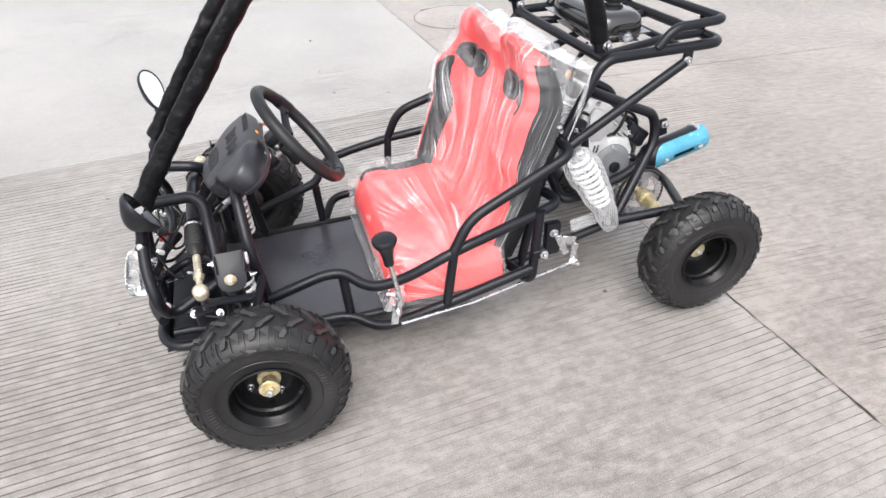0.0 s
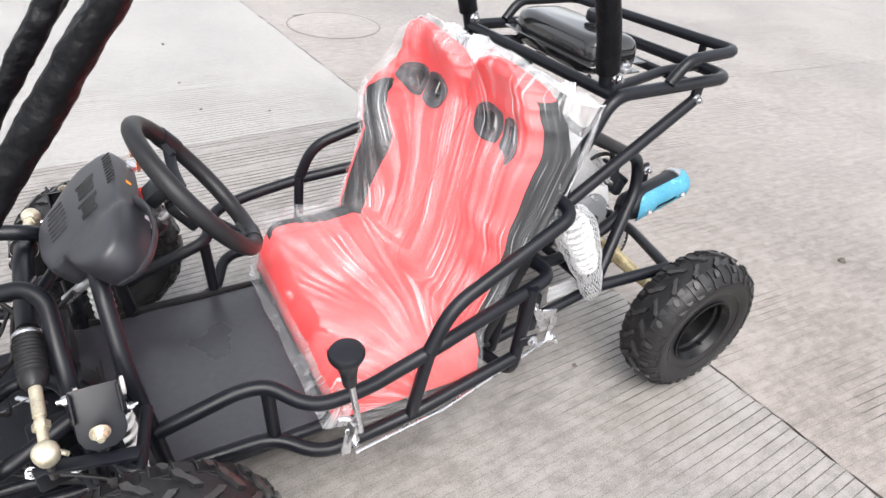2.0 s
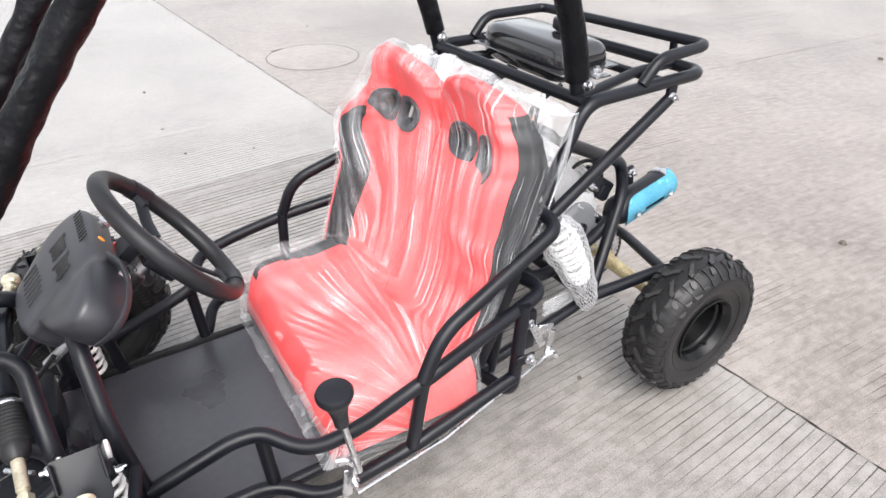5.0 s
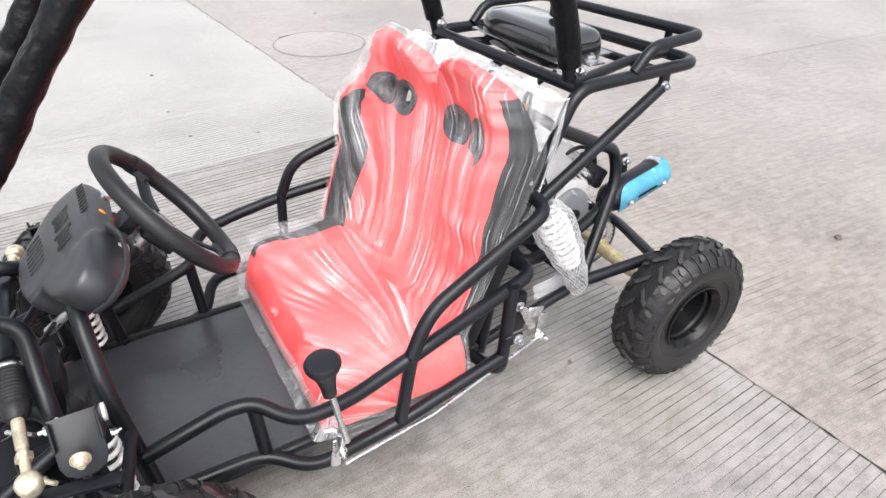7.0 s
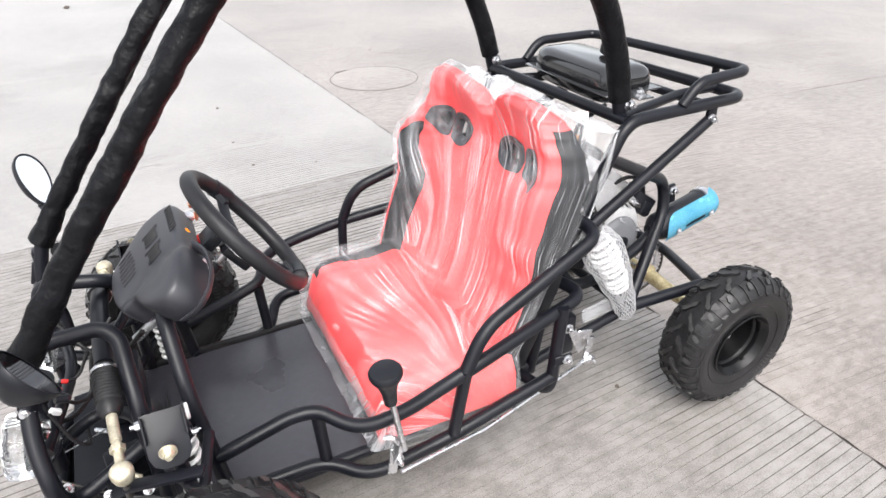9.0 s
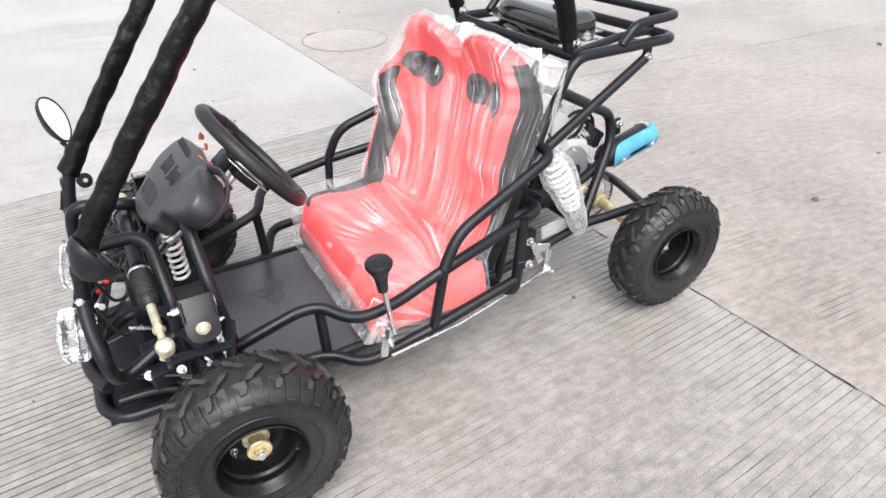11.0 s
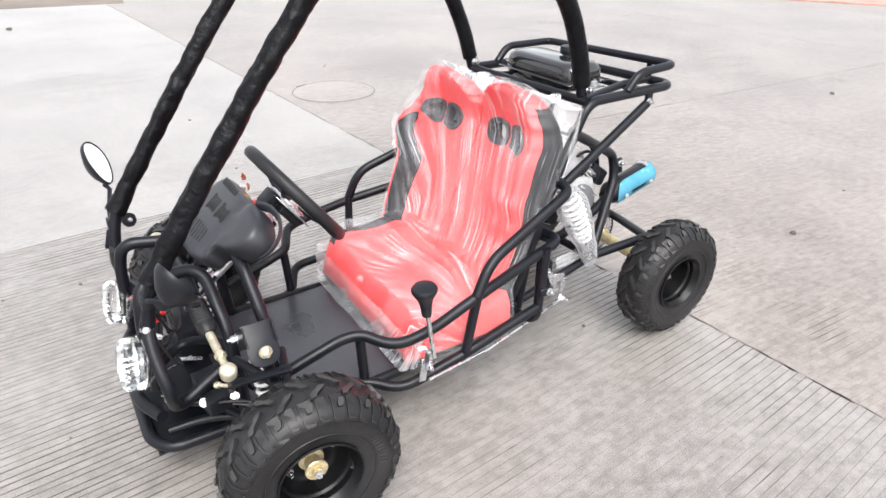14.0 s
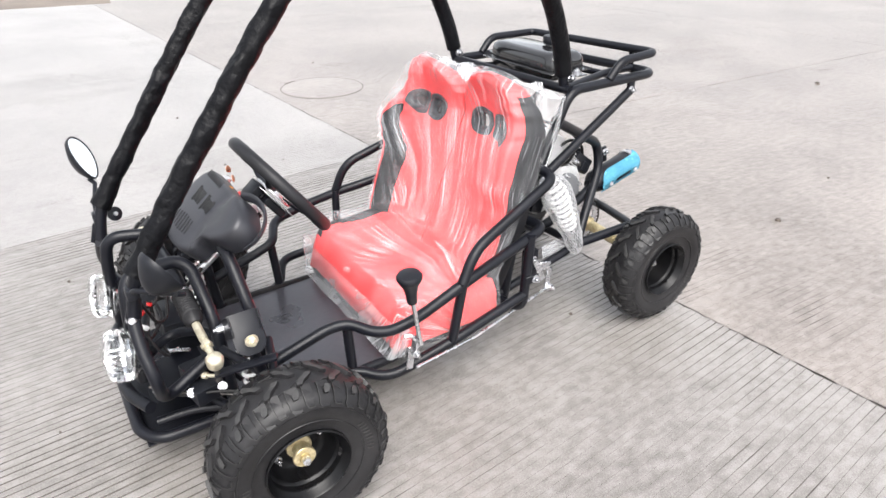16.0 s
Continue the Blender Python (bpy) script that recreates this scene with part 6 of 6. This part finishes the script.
def film_sheets():
    """The bag over the seat: taut over its front, loose behind; folds run out from the near lower corner."""
    nu = 150
    n1, n2, n3, n4 = 16, 40, 80, 40
    total = n1 + n2 + n3 + n4
    wrap = 0.8
    behind = [Vector((1.02, -0.285, 0.862)), Vector((0.995, -0.12, 0.872)), Vector((0.97, 0.12, 0.886)), Vector((0.94, 0.27, 0.885))]

    def back_top(y):
        side = 1 if y > SEAT_Y else -1
        a = abs(y - SEAT_Y)
        best = 0.0
        for k in range(45):
            z = 0.72 + 0.005 * k
            if z <= TOP[side] and inner_y(z, side) - 0.02 <= a <= outer_y(z, side) + 0.016:
                best = max(best, z)
        return max(best, 0.85 if a < 0.1 else 0.74) + 0.012

    def rear_line(q):
        t = (q + 1) / 2 * 3
        k = min(2, int(t))
        return behind[k].lerp(behind[k + 1], t - k)

    pts, uvs = [], []
    for j in range(total + 1):
        row, urow = [], []
        for i in range(nu + 1):
            s = 2 * i / nu - 1
            q = max(-1.0, min(1.0, s / wrap))
            tuck = max(0.0, (abs(s) - wrap) / (1 - wrap))
            if j <= n1:
                t = j / n1
                y = q * (0.31 + 0.017 * t)
                x = 0.366 + 0.01 * math.sin(3 * t) + 0.004 * noise.noise(Vector((s * 4, t * 3, 0)))
                z = 0.178 + 0.122 * t
                if t > 0.8:
                    x += (t - 0.8) * 0.06
                    z += (t - 0.8) * 0.06
                b = -0.29 - 0.16 * (1 - t)
                x += 0.05 * tuck
                y += math.copysign(0.01 * tuck, s)
            elif j <= n1 + n2:
                t = (j - n1) / n2
                y = q * (0.327 + 0.025 * t)
                edge = max(0.0, min(1.0, (abs(q) - 0.6) / 0.35))
                x = 0.387 + 0.252 * t
                z = 0.338 + 0.022 * math.sin(math.pi * min(1.0, t * 1.25)) + 0.075 * t ** 2.2 * (1 - 0.75 * edge) + 0.016 * math.exp(-((abs(q) - 0.5) / 0.35) ** 2) + (0.02 * math.exp(-((q - 0.88) / 0.12) ** 2) if q > 0 else 0.0)
                b = -0.29 * (1 - t)
                z -= 0.18 * tuck
                x += 0.12 * t * tuck
                y += math.copysign(0.012 * math.sin(math.pi * tuck), s)
            elif j <= n1 + n2 + n3:
                t = (j - n1 - n2) / n3
                top = back_top(SEAT_Y + q * 0.29)
                low = 0.425 - 0.055 * max(0.0, min(1.0, (abs(q) - 0.6) / 0.35))
                z = low + (top - low) * t
                snug = outer_y(min(z, 0.9), 1 if q > 0 else -1) + 0.012
                if q > 0 and z > 0.69:
                    snug = max(snug, 0.395 - 0.52 * (z - 0.69))
                wide = min(snug, 0.29 + 0.35 * (1 - t))
                y = SEAT_Y + q * wide - SEAT_Y * (1 - t)
                x = min(seat_front(y, min(z, 0.925)), back_x(z) - 0.02) - 0.007
                x += 0.05 * (max(0, t - 0.93) / 0.07) ** 2
                x -= 0.02 * max(0.0, 1 - t * 5) ** 2
                b = 0.56 * t
                if tuck:
                    loose = max(0.0, t - 0.3) / 0.7
                    x += (back_x(min(z, 0.77)) + 0.025 + 0.03 * loose - x) * tuck ** 0.8
                    y += math.copysign((0.012 * math.sin(math.pi * tuck) - 0.012 * loose * tuck), s)
            else:
                t = (j - n1 - n2 - n3) / n4
                top = back_top(SEAT_Y + q * 0.29)
                start = Vector((back_x(top) + 0.03, SEAT_Y + q * 0.29, top + 0.003))
                if tuck:
                    start += Vector((0.05 * tuck, math.copysign(0.02 * tuck, s), -0.02 * tuck))
                ridge = rear_line(q)
                foot = Vector((0.85, q * 0.3, 0.58))
                if t < 0.3:
                    p = start.lerp(ridge, t / 0.3) - Vector((0, 0, 0.015 * math.sin(math.pi * t / 0.3)))
                else:
                    h = (t - 0.3) / 0.7
                    p = ridge.lerp(foot, h ** 0.8) + Vector((0.0, 0.0, -0.1 * math.sin(math.pi * h)))
                wild = noise.noise_vector(Vector((s * 5, t * 5, 3.0))) * 0.012 + noise.noise_vector(Vector((s * 13, t * 11, 8.0))) * 0.005
                x, y, z = p + wild * min(1.0, t * 6)
                b = 0.56 + 0.4 * t
            # angle and distance from where the bag is gathered; upright folds over the far shoulder
            away, b = (s + 1.05) * 0.42, b + 0.05
            angle, far = math.atan2(b, away), math.hypot(b, away)
            if j > n1 + n2:
                up = b / 0.61
                angle, far = -1.1 * ((s + 0.8) / (0.6 + 0.4 * up) - 0.8), b
            swirl = angle + 0.02 * noise.noise(Vector((angle * 3, far * 4, 4)))
            c = noise.noise(Vector((swirl * 9, far * 1.4, 7.7)))
            c2 = 1 - abs(noise.noise(Vector((swirl * 17, far * 1.2, 2.2)))) * 2
            lift = min(1.0, far * 4) * (1 - 0.8 * tuck) * (0.003 * c + 0.005 * max(0.0, c2))
            row.append((x - lift * 0.8, y, z + lift * 0.7))
            urow.append((swirl / math.pi + 0.5, far))
        pts.append(row)
        uvs.append(urow)
    cover_bag = tagged(empty("plastic_cover"), "clear creased polythene bag drawn over the red seat", "plastic cover")
    for name, lo, hi in (("front_skirt", 0, n1), ("front_roll", n1, n1 + 5), ("cushion_sheet", n1 + 5, n1 + n2), ("back_sheet", n1 + n2, n1 + n2 + n3), ("rear_sheet", n1 + n2 + n3, total)):
        bm = bmesh.new()
        layer = bm.loops.layers.uv.new("folds")
        grid = [[bm.verts.new(p) for p in pts[j]] for j in range(lo, hi + 1)]
        for j in range(hi - lo):
            for i in range(nu):
                f = bm.faces.new((grid[j][i], grid[j][i + 1], grid[j + 1][i + 1], grid[j + 1][i]))
                for loop, (a, b) in zip(f.loops, ((j, i), (j, i + 1), (j + 1, i + 1), (j + 1, i))):
                    loop[layer].uv = uvs[lo + a][b]
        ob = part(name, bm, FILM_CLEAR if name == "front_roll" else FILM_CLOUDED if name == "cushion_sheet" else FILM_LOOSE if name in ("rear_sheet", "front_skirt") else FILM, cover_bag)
        ob.data.set_sharp_from_angle(angle=radians(180))


film_sheets()


NET_A, NET_B = Vector((0.968, -0.29, 0.612)), Vector((1.158, -0.262, 0.288))
NET_R = [(0.0, 0.03), (0.08, 0.048), (0.22, 0.056), (0.5, 0.049), (0.8, 0.036), (0.96, 0.031), (1.0, 0.022)]


def on_net(t, an, grow=0.0):
    """A point of the tapered, slightly flattened and creased net sleeve."""
    way = (NET_B - NET_A).normalized()
    side, front = way.cross(Vector((0, 1, 0))).normalized(), Vector((0, 1, 0))
    c = NET_A.lerp(NET_B, t) + side * 0.012 * math.sin(3 * t)
    d = side * math.cos(an) + front * math.sin(an) * 0.62
    r = smooth_table(NET_R, t) + grow
    return c + d * (r + 0.0035 * noise.noise(c * 26 + d * 1.6) + 0.002 * noise.noise(c * 60 + d * 4))


def packing_net():
    sleeve = tagged(empty("packing_net"), "white foam net sleeve over a coil spring beside the engine", "packing net")
    bm = bmesh.new()
    for turn in (-1, 1):
        for k in range(24):
            line = [on_net(i / 46, 2 * math.pi * k / 24 + turn * 3.6 * i / 46, 0.0007 * turn) for i in range(47)]
            sweep(bm, line, 0.0008, 4, False)
    tagged(part("netting", bm, BUBBLE, sleeve), "crossed white foam strands", kind="stuff")
    bm = bmesh.new()
    layer = bm.loops.layers.uv.new("folds")
    rings = [[bm.verts.new(on_net(i / 40, 2 * math.pi * j / 32, -0.0035)) for j in range(32)] for i in range(41)]
    for i, (p, q) in enumerate(zip(rings, rings[1:])):
        for j in range(32):
            f = bm.faces.new((p[j], p[(j + 1) % 32], q[(j + 1) % 32], q[j]))
            for loop, (a, b) in zip(f.loops, ((i, j), (i, j + 1), (i + 1, j + 1), (i + 1, j))):
                loop[layer].uv = (b / 32, a / 40)
    part("liner", bm, NET_LINER, sleeve, "milky thin plastic liner")
    coil = []
    for i in range(9 * 16 + 1):
        t = 0.06 + 0.62 * i / (9 * 16)
        coil.append(on_net(t, 2 * math.pi * i / 16, -0.02 if t < 0.5 else -0.018))
    part("coil", sweep(bmesh.new(), coil, 0.006, 8), WHITE, sleeve, "white coil spring")
    part("damper", sweep(bmesh.new(), [NET_A.lerp(NET_B, 0.02), NET_A.lerp(NET_B, 0.92)], 0.011, 12), CHROME, sleeve, "bright damper rod")


packing_net()

# ---- small things on the ground ----
cover_bm = lathe([(0.332, -0.02), (0.332, 0.0005), (0.326, 0.003), (0.31, 0.0035), (0.0005, 0.004)], Matrix.Translation((1.77, 3.31, 0)), 72)
manhole = tagged(part("manhole_cover", cover_bm, CONCRETE_B), "round concrete manhole cover set in the slab", "manhole cover", kind="structure")
ring_bm = bmesh.new()
outer = [(0.339, 0.0012), (0.339, 0.0022), (0.3325, 0.0022), (0.3325, 0.0012)]
lathe_rows = [[ring_bm.verts.new((1.77 + r * math.cos(2 * math.pi * j / 72), 3.31 + r * math.sin(2 * math.pi * j / 72), h)) for j in range(72)] for r, h in outer]
for p, q in zip(lathe_rows, lathe_rows[1:] + lathe_rows[:1]):
    for j in range(72):
        ring_bm.faces.new((p[j], p[(j + 1) % 72], q[(j + 1) % 72], q[j]))
part("dirt_ring", ring_bm, JOINT, manhole)
part("lifting_slot", box((0.1, 0.02, 0.004), pose(1.6, 3.6, 0.004, 0, 0, 20), 0.001, 1), JOINT, manhole, "dark lifting slot")


def crumb(x, y, size, seed):
    bm = bmesh.new()
    bmesh.ops.create_icosphere(bm, subdivisions=2, radius=size)
    for v in bm.verts:
        v.co *= 1 + 0.5 * noise.noise(v.co / size * 1.3 + Vector((seed, 0, 0)))
        v.co.z = max(-size * 0.35, v.co.z * 0.6)
    bm.transform(Matrix.Translation((x, y, size * 0.33)))
    return tagged(part("grit", bm, STONE), "small crumb of dark grit on the concrete", "grit", "grit on the yard")


for seed, (x, y, size) in enumerate([(-0.37, 1.061, 0.011), (2.58, -0.225, 0.022), (3.32, -0.069, 0.012), (-0.642, 1.088, 0.009), (0.562, 2.009, 0.012), (1.179, -0.251, 0.011),
                                     (0.56, 3.104, 0.014), (0.531, 2.41, 0.01), (2.069, 4.187, 0.014), (5.3, 1.1, 0.03), (-0.5, 0.136, 0.006), (0.88, 1.9, 0.009), (-0.37, 7.8, 0.05)]):
    crumb(x, y, size * 0.65, seed)

# far edges of the yard
soil = box((14.0, 4.0, 0.03), Matrix.Translation((0.87, 9.52, -0.01)) @ pose(0, 0, 0, 0, 0, -6) @ pose(-6.7, 2.0, 0), 0.008, 1)
tagged(part("soil_strip", soil, SOIL), "strip of bare brown soil beyond the concrete", "soil", kind="structure")
edge = box((22.0, 6.0, 0.05), Matrix.Translation((10.9, 4.15, 0.0)) @ pose(0, 0, 0, 0, 0, -58.7) @ pose(0, 3.0, 0), 0.01, 1)
tagged(part("red_pavement", edge, RED_PAVING), "reddish paving at the far edge of the yard", "pavement", kind="structure")
